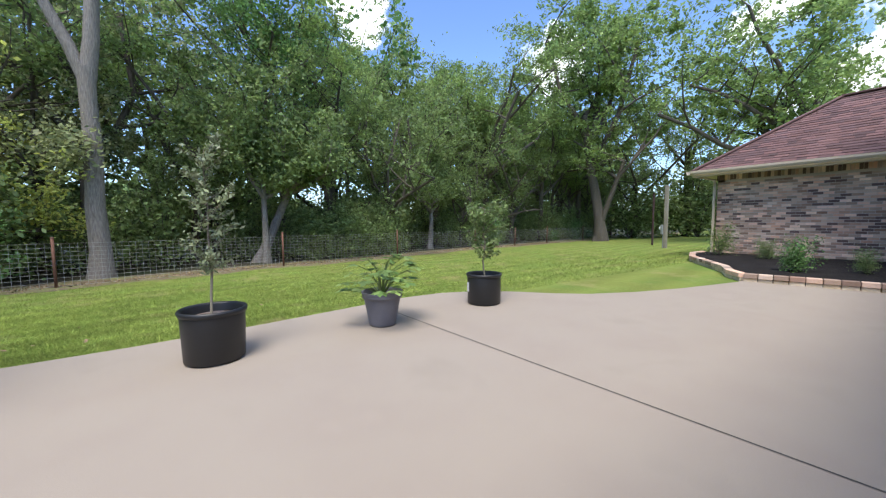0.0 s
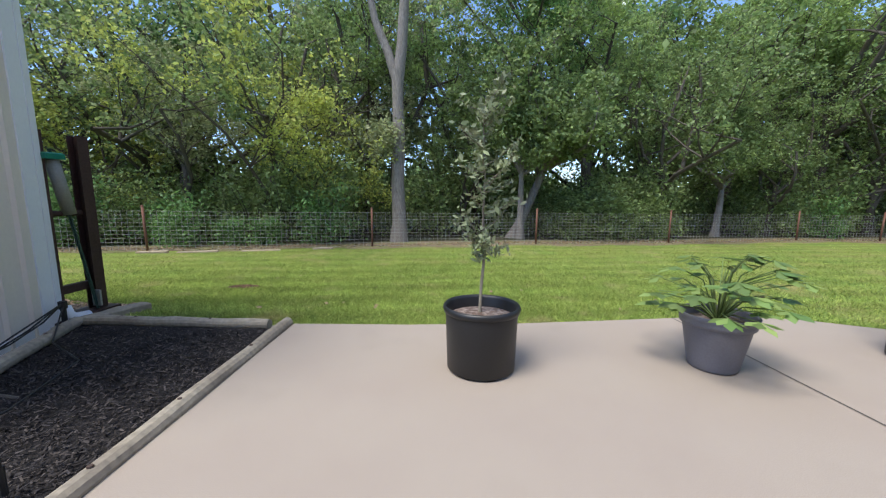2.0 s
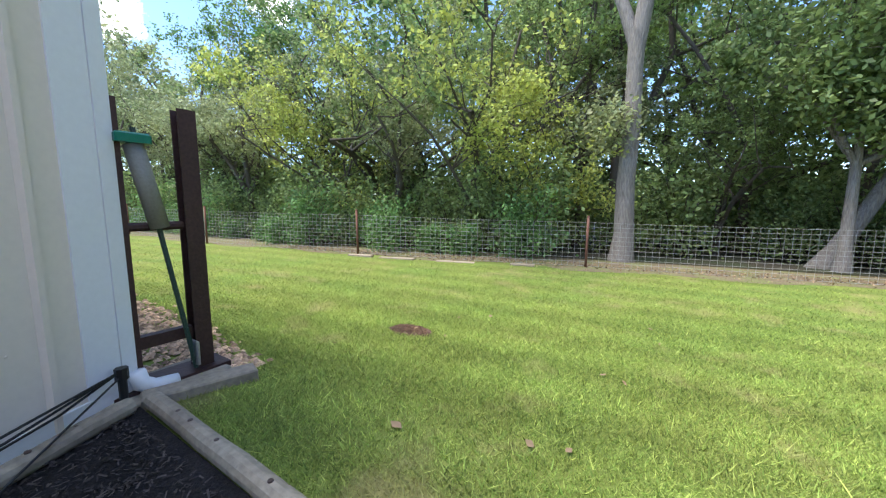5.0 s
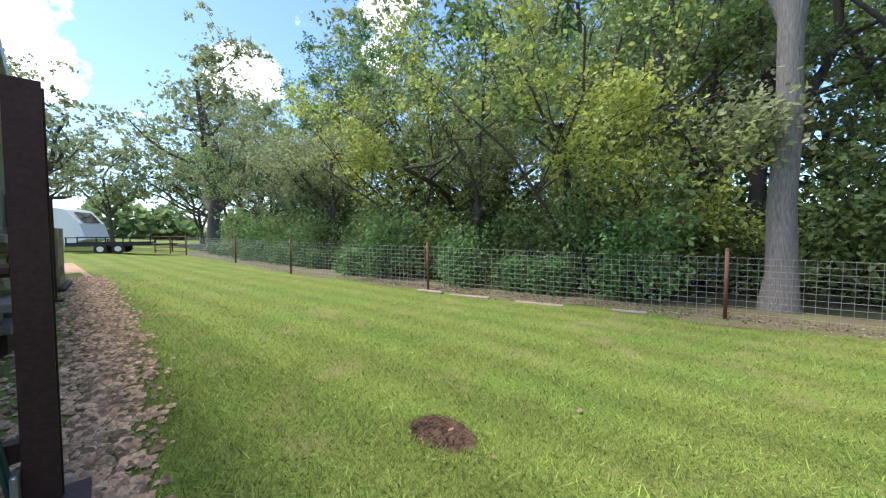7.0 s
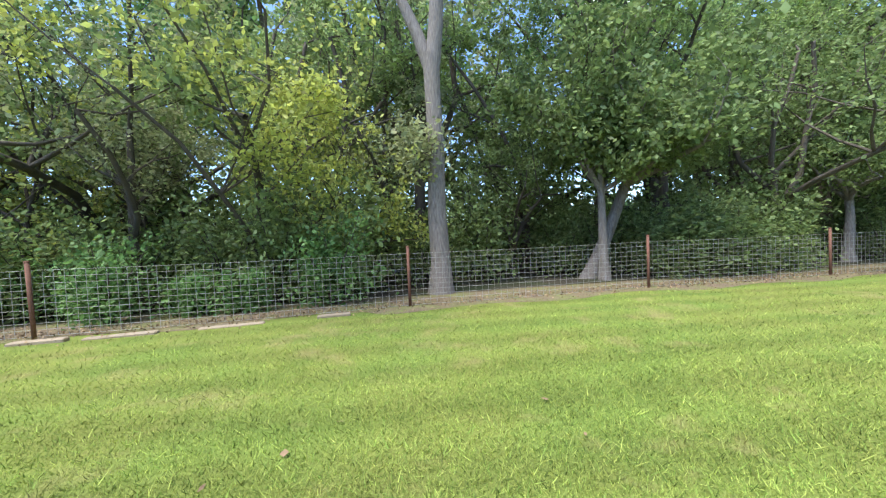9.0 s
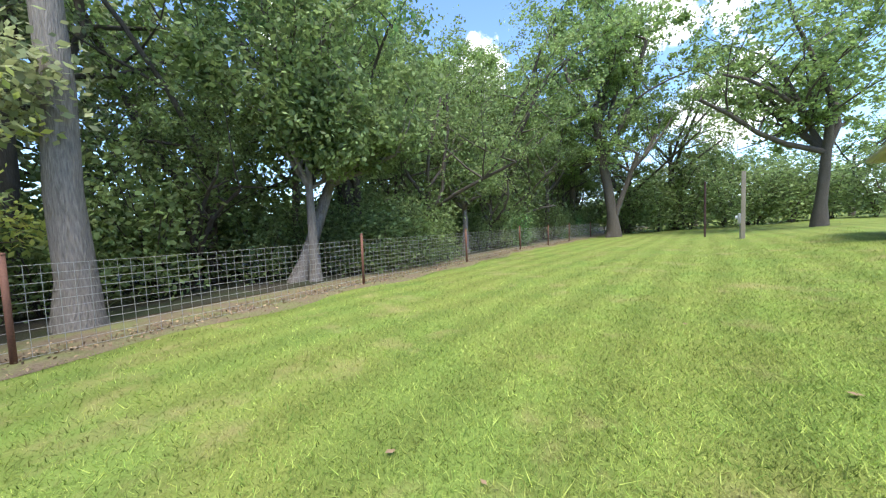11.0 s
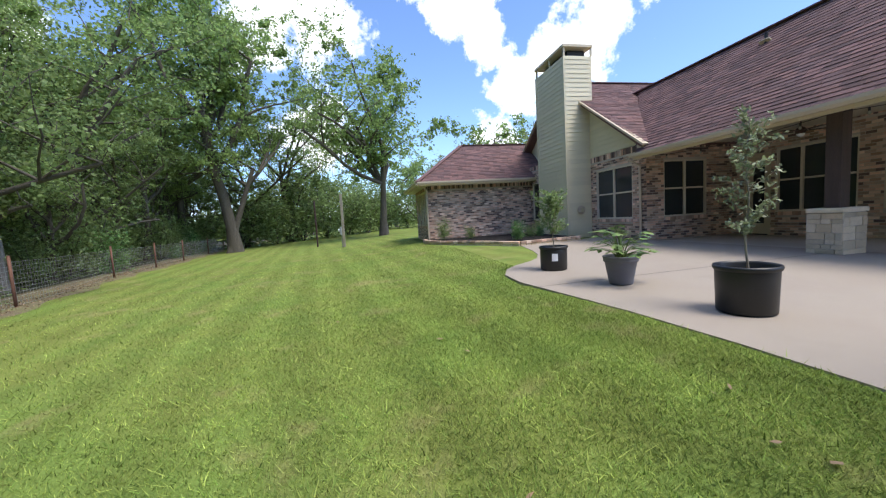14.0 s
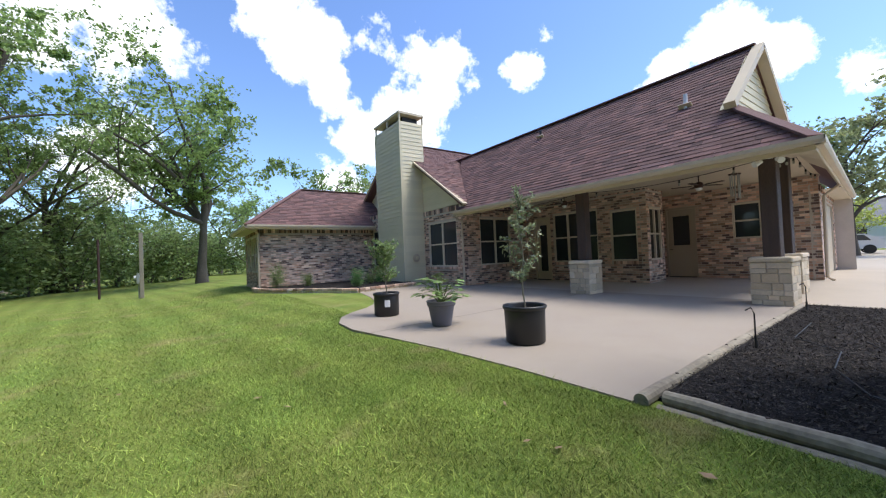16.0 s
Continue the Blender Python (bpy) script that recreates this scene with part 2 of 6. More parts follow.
M = dict(
    concrete=material("patio_concrete", (0.345, 0.293, 0.24), 0.85, vary=0.24, scale=9, fine=220, bump=0.12, dist=0.003, tint=(0.29, 0.243, 0.2)),
    porch=material("porch_concrete", (0.42, 0.36, 0.29), 0.7, vary=0.12, scale=6, fine=180, bump=0.1, dist=0.002),
    joint=material("joint_filler", (0.09, 0.08, 0.07), 0.9, fine=120),
    lawn=material("lawn_turf", (0.195, 0.23, 0.058), 0.95, vary=0.28, scale=6, fine=35, bump=0.6, dist=0.02, tint=(0.135, 0.192, 0.044), gloss=0.1, stripes=0.10, worn=(0.31, 0.26, 0.12)),
    blade=material("grass_blade", (0.37, 0.425, 0.11), 0.75, vary=0.25, scale=9, fine=3, bump=0, island=0.65, tint=(0.142, 0.238, 0.048), translucent=0.25, gloss=0.12, stripes=0.11, worn=(0.42, 0.35, 0.18)),
    # litter of the wood's floor, its colour darkened for shade under the trees
    shadedfloor=material("leaf_litter", (0.05, 0.042, 0.025), 0.95, vary=0.4, scale=6, fine=30, bump=0.6, dist=0.03, tint=(0.03, 0.04, 0.012)),
    bareearth=material("bare_earth", (0.205, 0.155, 0.10), 0.95, vary=0.45, scale=14, fine=30, bump=0.9, dist=0.04, tint=(0.15, 0.155, 0.06)),
    litter=material("dry_leaf_litter", (0.22, 0.145, 0.085), 0.9, vary=0.3, fine=20, bump=0, island=0.6, tint=(0.34, 0.25, 0.15)),
    soil=material("potting_soil", (0.15, 0.10, 0.075), 0.95, vary=0.45, scale=240, fine=140, bump=0.8, dist=0.02, tint=(0.27, 0.22, 0.19)),
    holesoil=material("dug_red_soil", (0.105, 0.06, 0.037), 0.95, vary=0.5, scale=90, fine=60, bump=0.9, dist=0.03, island=0.6),
    mulch=material("black_mulch", (0.026, 0.024, 0.024), 0.95, vary=0.5, scale=30, fine=70, bump=0.9, dist=0.03, gloss=0.1),
    chip=material("mulch_chip", (0.036, 0.033, 0.033), 0.95, vary=0.3, scale=30, fine=60, island=0.65, tint=(0.068, 0.058, 0.052), gloss=0.15),
    timber=material("landscape_timber", (0.34, 0.30, 0.23), 0.9, vary=0.4, scale=14, fine=26, bump=0.5, dist=0.01, tint=(0.20, 0.17, 0.13), stretch=(1, 1, 1)),
    pot=material("black_plastic_pot", (0.014, 0.015, 0.017), 0.45, vary=0.25, scale=20, fine=80, bump=0.05),
    greypot=material("grey_plastic_pot", (0.13, 0.13, 0.155), 0.5, vary=0.15, scale=20, fine=80, bump=0.05),
    label=material("white_label", (0.75, 0.75, 0.76), 0.5, vary=0.03),
    brick=material("mottled_brick", (0.50, 0.31, 0.225), 0.9, vary=0.22, scale=30, fine=90, bump=0.5, dist=0.006, island=0.5, tint=(0.61, 0.48, 0.385)),
    brickpiece=material("mottled_brick_piece", (0.50, 0.31, 0.225), 0.9, vary=0.22, scale=30, fine=90, bump=0.5, dist=0.006, objvary=0.5, tint=(0.61, 0.48, 0.385)),
    darkbrick=material("dark_clinker_brick", (0.155, 0.105, 0.095), 0.85, vary=0.25, scale=30, fine=90, bump=0.5, dist=0.006),
    mortar=material("mortar", (0.52, 0.46, 0.40), 0.95, vary=0.15, scale=20, fine=120, bump=0.3),
    shingle=material("asphalt_shingle", (0.165, 0.088, 0.082), 0.9, vary=0.2, scale=4, fine=160, bump=0.4, dist=0.004, island=0.3, tint=(0.112, 0.067, 0.068)),
    siding=material("cream_siding", (0.68, 0.61, 0.42), 0.6, vary=0.06, scale=8, fine=30, bump=0.08, objvary=0.05),
    trim=material("tan_trim_paint", (0.58, 0.49, 0.35), 0.55, vary=0.06, scale=8, fine=40, bump=0.05),
    soffit=material("tan_soffit", (0.60, 0.52, 0.39), 0.7, vary=0.05, fine=40, bump=0.05),
    gutter=material("gutter_metal", (0.54, 0.45, 0.34), 0.4, vary=0.08, fine=30, bump=0.03),
    frame=material("tan_window_frame", (0.62, 0.55, 0.44), 0.5, vary=0.05),
    glass=material("dark_window_glass", (0.03, 0.037, 0.042), 0.06, vary=0.1, bump=0.0, gloss=0.6),
    door=material("tan_door_paint", (0.40, 0.34, 0.26), 0.5, vary=0.05),
    darkwood=material("dark_stained_post", (0.060, 0.038, 0.030), 0.7, vary=0.4, scale=20, fine=30, bump=0.4, stretch=(4, 4, 0.5)),
    stone=material("cream_limestone", (0.55, 0.44, 0.30), 0.85, vary=0.2, scale=30, fine=60, bump=0.6, dist=0.01, objvary=0.22, tint=(0.62, 0.53, 0.40)),
    metalwall=material("beige_metal_siding", (0.74, 0.67, 0.58), 0.45, vary=0.05, scale=6, fine=30, bump=0.03),
    whitetrim=material("white_metal_trim", (0.78, 0.80, 0.82), 0.4, vary=0.04, scale=6, fine=30, bump=0.02),
    greenroof=material("pale_green_metal", (0.35, 0.42, 0.37), 0.5, vary=0.06),
    rust=material("rusty_brown_steel", (0.055, 0.028, 0.024), 0.6, metal=0.3, vary=0.4, scale=16, fine=50, bump=0.3),
    postrust=material("rusty_fence_post", (0.16, 0.075, 0.05), 0.8, metal=0.1, vary=0.4, scale=16, fine=60, bump=0.4),
    wire=material("fence_wire", (0.36, 0.36, 0.35), 0.55, metal=0.2, vary=0.1, bump=0),
    greensteel=material("green_steel_post", (0.03, 0.07, 0.05), 0.5, vary=0.2, fine=60),
    green=material("green_plastic", (0.0, 0.16, 0.10), 0.4, vary=0.05),
    # also colours the panels that stand in for dark rooms behind windows
    black=material("black_rubber_and_room_dark", (0.012, 0.012, 0.013), 0.5, vary=0.1),
    clear=material("clouded_plastic", (0.42, 0.42, 0.36), 0.25, vary=0.15, translucent=0.5),
    white=material("white_enamel", (0.74, 0.75, 0.76), 0.4, vary=0.04),
    block=material("tan_concrete_block", (0.33, 0.27, 0.20), 0.95, vary=0.2, scale=20, fine=70, bump=0.5, objvary=0.15),
    flag=material("grey_flagstone", (0.24, 0.215, 0.19), 0.9, vary=0.3, scale=20, fine=50, bump=0.6, objvary=0.35),
    gravel=material("brown_gravel", (0.42, 0.265, 0.165), 0.95, vary=0.45, scale=30, fine=40, bump=0.9, dist=0.03, island=0.6, tint=(0.52, 0.37, 0.25)),
    steel=material("galvanised_steel", (0.42, 0.43, 0.44), 0.4, metal=0.7, vary=0.15),
    bark=material("grey_bark", (0.27, 0.245, 0.22), 0.95, vary=0.6, scale=22, fine=14, bump=1.0, dist=0.05, stretch=(3, 3, 0.4), tint=(0.19, 0.17, 0.15)),
    darkbark=material("brown_bark", (0.10, 0.085, 0.068), 0.95, vary=0.4, scale=10, fine=16, bump=0.9, dist=0.03, stretch=(3, 3, 0.5)),
    twig=material("pale_twig_bark", (0.24, 0.215, 0.165), 0.9, vary=0.3, fine=60),
    farwall=material("far_white_wall", (0.7, 0.7, 0.68), 0.7, vary=0.05),
    fargrey=material("far_grey_roof", (0.2, 0.2, 0.2), 0.8),
)
LEAF = dict(
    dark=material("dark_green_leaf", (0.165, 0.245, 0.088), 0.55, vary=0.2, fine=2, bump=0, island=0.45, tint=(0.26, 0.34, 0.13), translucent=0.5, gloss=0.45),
    mid=material("mid_green_leaf", (0.31, 0.42, 0.13), 0.55, vary=0.2, fine=2, bump=0, island=0.45, tint=(0.22, 0.315, 0.115), translucent=0.5, gloss=0.45),
    yellow=material("yellow_green_leaf", (0.50, 0.53, 0.13), 0.55, vary=0.2, fine=2, bump=0, island=0.4, tint=(0.36, 0.44, 0.13), translucent=0.5, gloss=0.45),
    olive=material("grey_green_leaf", (0.36, 0.39, 0.20), 0.55, vary=0.2, fine=2, bump=0, island=0.4, tint=(0.27, 0.32, 0.16), translucent=0.48, gloss=0.45),
    weed=material("bright_weed_leaf", (0.17, 0.31, 0.095), 0.6, vary=0.2, fine=2, bump=0, island=0.4, tint=(0.11, 0.22, 0.07), translucent=0.4, gloss=0.45),
    sapling=material("silvery_sapling_leaf", (0.33, 0.37, 0.23), 0.5, vary=0.2, fine=9, bump=0, island=0.4, tint=(0.20, 0.25, 0.12), translucent=0.3),
    fig=material("fig_leaf", (0.24, 0.33, 0.10), 0.5, vary=0.2, fine=9, bump=0, island=0.35, tint=(0.10, 0.19, 0.05), translucent=0.3),
)


# ---- mesh builders ----
class MB:
    """Collects boxes, tubes and faces into one mesh."""

    def __init__(self):
        self.v, self.f = [], []

    def add(self, vs, fs):
        k = len(self.v)
        self.v += [tuple(p) for p in vs]
        self.f += [tuple(i + k for i in f) for f in fs]
        return self

    def box(self, x0, y0, z0, x1, y1, z1, m=None, c=0.0):
        """A box, with its upright and top edges cut by c where c is given."""
        if c:
            vs = [(x, y, z) for z, i in ((z0, 0), (z1 - c, 0), (z1, c)) for x, y in (
                (x0 + c + i, y0 + i), (x1 - c - i, y0 + i), (x1 - i, y0 + c + i), (x1 - i, y1 - c - i), (x1 - c - i, y1 - i), (x0 + c + i, y1 - i), (x0 + i, y1 - c - i), (x0 + i, y0 + c + i))]
            fs = [tuple(range(7, -1, -1)), tuple(range(16, 24))]
            for k in (0, 8):
                fs += [(k + i, k + (i + 1) % 8, k + 8 + (i + 1) % 8, k + 8 + i) for i in range(8)]
        else:
            vs = [(x, y, z) for z in (z0, z1) for x, y in ((x0, y0), (x1, y0), (x1, y1), (x0, y1))]
            fs = [(3, 2, 1, 0), (4, 5, 6, 7), (0, 1, 5, 4), (1, 2, 6, 5), (2, 3, 7, 6), (3, 0, 4, 7)]
        if m is not None:
            vs = [m @ Vector(p) for p in vs]
        return self.add(vs, fs)

    def tube(self, pts, radii, n=8, cap=True):
        """A round tube along points, with a radius at each."""
        rings, up = [], Vector((0.31, 0.2, 0.93))
        pts = [Vector(p) for p in pts]
        for i, p in enumerate(pts):
            d = (pts[min(i + 1, len(pts) - 1)] - pts[max(i - 1, 0)]).normalized()
            a = d.cross(up if abs(d.dot(up)) < 0.95 else Vector((1, 0, 0))).normalized()
            b = d.cross(a)
            r = radii[i] if hasattr(radii, "__len__") else radii
            rings.append([p + (a * math.cos(q) + b * math.sin(q)) * r for q in (2 * math.pi * j / n for j in range(n))])
        fs = [(i * n + j, i * n + (j + 1) % n, (i + 1) * n + (j + 1) % n, (i + 1) * n + j) for i in range(len(pts) - 1) for j in range(n)]
        if cap:
            fs += [tuple(range(n - 1, -1, -1)), tuple(range((len(pts) - 1) * n, len(pts) * n))]
        return self.add([q for r in rings for q in r], fs)

    def lathe(self, prof, n=32, x=0, y=0):
        """A surface turned round the upright axis from (radius, z) pairs."""
        vs = [(x + r * math.cos(2 * math.pi * j / n), y + r * math.sin(2 * math.pi * j / n), z) for r, z in prof for j in range(n)]
        fs = [(i * n + j, i * n + (j + 1) % n, (i + 1) * n + (j + 1) % n, (i + 1) * n + j) for i in range(len(prof) - 1) for j in range(n)]
        return self.add(vs, fs)

    def mesh(self, name, smooth=False):
        me = bpy.data.meshes.new(name)
        me.from_pydata(self.v, [], self.f)
        if smooth:
            me.shade_smooth()
        me.update()
        return me


def part(name, mb, mat=None, parent=None, label="", smooth=False):
    me = mb if isinstance(mb, bpy.types.Mesh) else mb.mesh(name, smooth)
    if not me.materials:
        me.materials.append(mat)
    ob = new(name, me)
    if parent:
        ob.parent = parent
    return tagged(ob, label)


def thing(name, label, category, at=(0, 0, 0), turn=0, group="", kind=""):
    ob = new(name)
    ob.empty_display_size = 0.1
    ob.matrix_basis = pose(*at, 0, 0, turn)
    return tagged(ob, label, category, group, kind)


def structure(name, mb, mat, label, category, smooth=False):
    return tagged(part(name, mb, mat, None, "", smooth), label, category, "", "structure")


def quads_mesh(name, verts, mat):
    """A mesh of loose faces from an array (faces, corners, 3)."""
    me = bpy.data.meshes.new(name)
    n, k = np.shape(verts)[:2]
    me.vertices.add(n * k); me.loops.add(n * k); me.polygons.add(n)
    me.vertices.foreach_set("co", np.ascontiguousarray(verts, dtype=np.float32).ravel())
    me.loops.foreach_set("vertex_index", np.arange(n * k, dtype=np.int32))
    me.polygons.foreach_set("loop_start", np.arange(0, n * k, k, dtype=np.int32))
    me.update(calc_edges=True)
    me.materials.append(mat)
    return me


def leaf_quads(centres, size, rng, droop=0.3, long=1.7):
    """Pointed leaves, one kite-shaped face each, their upper sides mostly to the sky."""
    n = len(centres)
    up = rng.normal(size=(n, 3)); up[:, 2] += 0.9
    up /= np.linalg.norm(up, axis=1)[:, None]
    d = rng.normal(size=(n, 3)); d[:, 2] -= droop
    d -= up * (d * up).sum(axis=1)[:, None]
    d /= np.linalg.norm(d, axis=1)[:, None]
    s = np.cross(up, d)
    k = size * rng.uniform(0.6, 1.3, n)[:, None]
    c = np.asarray(centres)
    return np.stack([c - d * k * long / 2, c + s * k / 2, c + d * k * long / 2, c - s * k / 2], axis=1)


# ---- ground ----
FENCE = [(-31.0, 9.6), (-21.8, 10.5), (-15.4, 10.95), (-8.95, 12.43), (-2.61, 14.62), (3.44, 16.2), (9.21, 17.52), (15.9, 19.3), (20.2, 19.9), (24.5, 20.5), (31.0, 21.6), (38.0, 23.0)]
FX, FY = [p[0] for p in FENCE], [p[1] for p in FENCE]


def fence_y(x):
    return float(np.interp(x, FX, FY))


def ground_z(x, y):
    """Lawn height: level by the patio, falling to the fence, and on into the wood."""
    z = np.interp(y, (4.6, 5.6, 7.5, 10, 15, 21, 40), (-0.012, -0.02, -0.2, -0.34, -0.52, -0.74, -1.1))
    near = np.clip((x - 9) / 5, 0, 1) * np.clip((9 - y) / 4, 0, 1)
    return z * (1 - near) + near * np.minimum(z, -0.04) * 0.6 + 0.02 * np.sin(x * 0.7) * np.sin(y * 0.9) * np.clip((y - 6.5) / 3, 0, 1)


PATIO = [(-0.96, -1.2), (-1.13, 5.34), (0.0, 5.38), (1.08, 5.48), (2.2, 5.66), (3.2, 5.83), (4.0, 5.78), (4.6, 5.52), (5.04, 5.15), (5.5, 4.6), (5.95, 4.22), (6.7, 3.85), (7.64, 3.55), (9.2, 3.2), (9.5, 3.2), (10.1, 0.4), (10.9, -0.6)]


def patio_back(x):
    return float(np.interp(x, [p[0] for p in PATIO[1:14]], [p[1] for p in PATIO[1:14]]))


def grid(name, xs, ys, zf, mat, label, category):
    X, Y = np.meshgrid(xs, ys)
    Z = zf(X, Y)
    n, k = X.shape
    mb = MB()
    mb.v = list(zip(X.ravel().tolist(), Y.ravel().tolist(), Z.ravel().tolist()))
    mb.f = [(i * k + j, i * k + j + 1, (i + 1) * k + j + 1, (i + 1) * k + j) for i in range(n - 1) for j in range(k - 1)]
    return structure(name, mb, mat, label, category, True)


def spread(lo, mid0, mid1, hi, step):
    a = np.arange(mid0, mid1 + 0.01, step)
    far = np.array([1, 2.5, 5, 9, 15, 25, 45, 80, 150, 300, 700])
    return np.concatenate([(mid0 - far[far < mid0 - lo])[::-1], a, mid1 + far[far < hi - mid1]])


HOLE = (-3.02, 7.56)


def lawn_z(x, y):
    d = np.hypot((x - HOLE[0]) / 0.28, (y - HOLE[1]) / 0.215)
    return ground_z(x, y) - 0.5 * np.clip(1.06 - d, 0, 1)


grid("ground", np.union1d(spread(-800, -34, 34, 800, 0.4), np.arange(-3.5, -2.5, 0.03)), np.union1d(spread(-800, -12, 22, 800, 0.4), np.arange(7.2, 7.95, 0.03)), lawn_z, M["lawn"], "mown green lawn falling gently to the fence", "lawn")

# strip of bare earth and the wood's floor behind the fence
mb = MB()
xs = np.arange(-34, 60, 0.5)
for i, x in enumerate(xs):
    for d, up in ((-0.55 - 0.25 * math.sin(x * 1.7) + (0.45 if x < -3 else 0), 0.006), (0.5, 0.05), (2.2, 0.04)):
        y = fence_y(x) + d
        mb.v.append((x, y, float(ground_z(x, y)) + up))
mb.f = [(i * 3 + j, i * 3 + 3 + j, i * 3 + 4 + j, i * 3 + 1 + j) for i in range(len(xs) - 1) for j in range(2)]
structure("ground_verge", mb, M["bareearth"], "bare brown earth and leaf litter along the fence", "ground", True)
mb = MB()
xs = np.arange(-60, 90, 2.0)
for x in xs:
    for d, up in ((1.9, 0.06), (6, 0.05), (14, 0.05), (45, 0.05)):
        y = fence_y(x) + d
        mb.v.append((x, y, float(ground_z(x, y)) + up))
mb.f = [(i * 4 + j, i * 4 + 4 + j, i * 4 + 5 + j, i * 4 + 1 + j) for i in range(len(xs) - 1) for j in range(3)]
structure("ground_wood", mb, M["shadedfloor"], "leaf-littered floor of the wood, tree shade put into its dark colour", "ground", True)


def slab(name, outline, z0, z1, mat, label, category):
    n = len(outline)
    mb = MB().add([(x, y, z) for z in (z0, z1) for x, y in outline], [tuple(range(n - 1, -1, -1)), tuple(range(n, 2 * n))] + [(i, (i + 1) % n, n + (i + 1) % n, n + i) for i in range(n)])
    ob = structure(name, mb, mat, label, category)
    return ob


slab("patio", PATIO[::-1], -0.14, 0.0, M["concrete"], "pale tan brushed concrete patio slab with curved edge", "patio")
slab("porch_floor", [(-12.5, -0.9), (-12.5, -42), (11, -42), (11, -0.55), (7.95, -0.55), (-1.0, -0.55), (-1.0, -0.9)], -0.14, -0.004, M["porch"], "smooth grey concrete porch floor and drive", "floor")
joint = MB()
for (ax, ay), (bx, by), w in (((2.70, 5.75), (3.14, -0.5), 0.014),):
    d = Vector((bx - ax, by - ay, 0)).normalized(); s = Vector((-d.y, d.x, 0)) * w / 2
    joint.add([Vector((ax, ay, 0.003)) + s, Vector((ax, ay, 0.003)) - s, Vector((bx, by, 0.003)) - s, Vector((bx, by, 0.003)) + s], [(0, 1, 2, 3)])
structure("trim_patio_joint", joint, M["joint"], "dark sawn control joint across the patio", "joint")

# ---- house ----
rng = np.random.default_rng(5)


def wall_frame(p0, p1):
    """Local frame of a wall: u runs from p1 back to p0, +v is outward."""
    a = math.atan2(p0[1] - p1[1], p0[0] - p1[0])
    return Matrix.Translation((p1[0], p1[1], 0)) @ Matrix.Rotation(a, 4, "Z"), math.hypot(p1[0] - p0[0], p1[1] - p0[1])


def blocks_round(length, z0, z1, holes):
    """Rectangles that fill a wall round its openings (u0, z0, u1, z1)."""
    out, u = [], 0.0
    for h in sorted(holes):
        out += [(u, z0, h[0], z1), (h[0], z0, h[2], h[1]), (h[0], h[3], h[2], z1)]
        u = h[2]
    out.append((u, z0, length, z1))
    return [b for b in out if b[2] - b[0] > 0.01 and b[3] - b[1] > 0.01]


BRICKS = {}


def brick_mesh(w, dark):
    key = (round(w, 3), dark)
    if key not in BRICKS:
        mb = MB()
        c = 0.006
        vs = [(x, 0.0, z) for x, z in ((0, 0), (w, 0), (w, 0.064), (0, 0.064))] + [(x, 0.013, z) for x, z in ((c, c), (w - c, c), (w - c, 0.064 - c), (c, 0.064 - c))]
        mb.add(vs, [(7, 6, 5, 4), (1, 0, 4, 5), (2, 1, 5, 6), (3, 2, 6, 7), (0, 3, 7, 4)])
        BRICKS[key] = mb.mesh("brick")
        BRICKS[key].materials.append(M["darkbrick"] if dark else M["brickpiece"])
    return BRICKS[key]


LATE = []


def brick_wall(name, p0, p1, z0, z1, holes, label, parts_from=0.0):
    """A wall with its openings, faced with single bricks in running bond and a soldier course on top."""
    m, length = wall_frame(p0, p1)
    holes = [(length - h[2], h[1], length - h[0], h[3]) for h in holes]
    core = MB()
    for u0, a, u1, b in blocks_round(length, z0, z1, holes):
        core.box(u0, -0.2, a, u1, 0.0, b, m)
    ob = structure(name, core, M["mortar"], label, "wall")
    sills = MB()
    for h in holes:
        if h[1] > 0.3:
            for k in range(int((h[2] - h[0]) / 0.075)):
                sills.box(h[0] + k * 0.075, -0.02, h[1] - 0.115, h[0] + k * 0.075 + 0.066, 0.04, h[1] - 0.005, m)
    if sills.v:
        part("brick_sill", sills, M["brick"], ob)
    LATE.append((ob, m, length, z0, z1, holes, parts_from))
    return ob


def lay_bricks(ob, m, length, z0, z1, holes, parts_from):
    joined, dark, count = MB(), MB(), 0
    rows = int((z1 - 0.2 - z0) / 0.076)
    for r in range(rows):
        z = z0 + 0.01 + r * 0.076
        u = -0.105 * (r % 2)
        while u < length:
            a, b = max(u, 0.0), min(u + 0.2, length)
            for h in holes:
                if z + 0.06 > h[1] - 0.11 and z < h[3]:
                    if a < h[2] and b > h[0]:
                        a, b = (a, h[0]) if h[0] - a > b - h[2] else (h[2], b)
            if b - a > 0.04:
                black = rng.random() < 0.17
                if u >= parts_from and count < 300 and b - a > 0.19:
                    q = new("brick", brick_mesh(0.2, black)); q.parent = ob; q.matrix_basis = m @ Matrix.Translation((a, rng.uniform(-0.003, 0.002), z)); count += 1
                else:
                    d = 0.013 + rng.uniform(-0.003, 0.002)
                    (dark if black else joined).box(a, 0.0, z, b, d, z + 0.064, m)
            u += 0.21
    for k in range(int(length / 0.0755)):
        (dark if rng.random() < 0.3 else joined).box(k * 0.0755, 0.0, z1 - 0.2, k * 0.0755 + 0.066, 0.016 + (0.02 if k % 3 == 0 else 0), z1 - 0.01, m)
    tagged(part("bricks", joined, M["brick"], ob), kind="stuff")
    tagged(part("dark_bricks", dark, M["darkbrick"], ob), kind="stuff")


WINDOWS = [0]


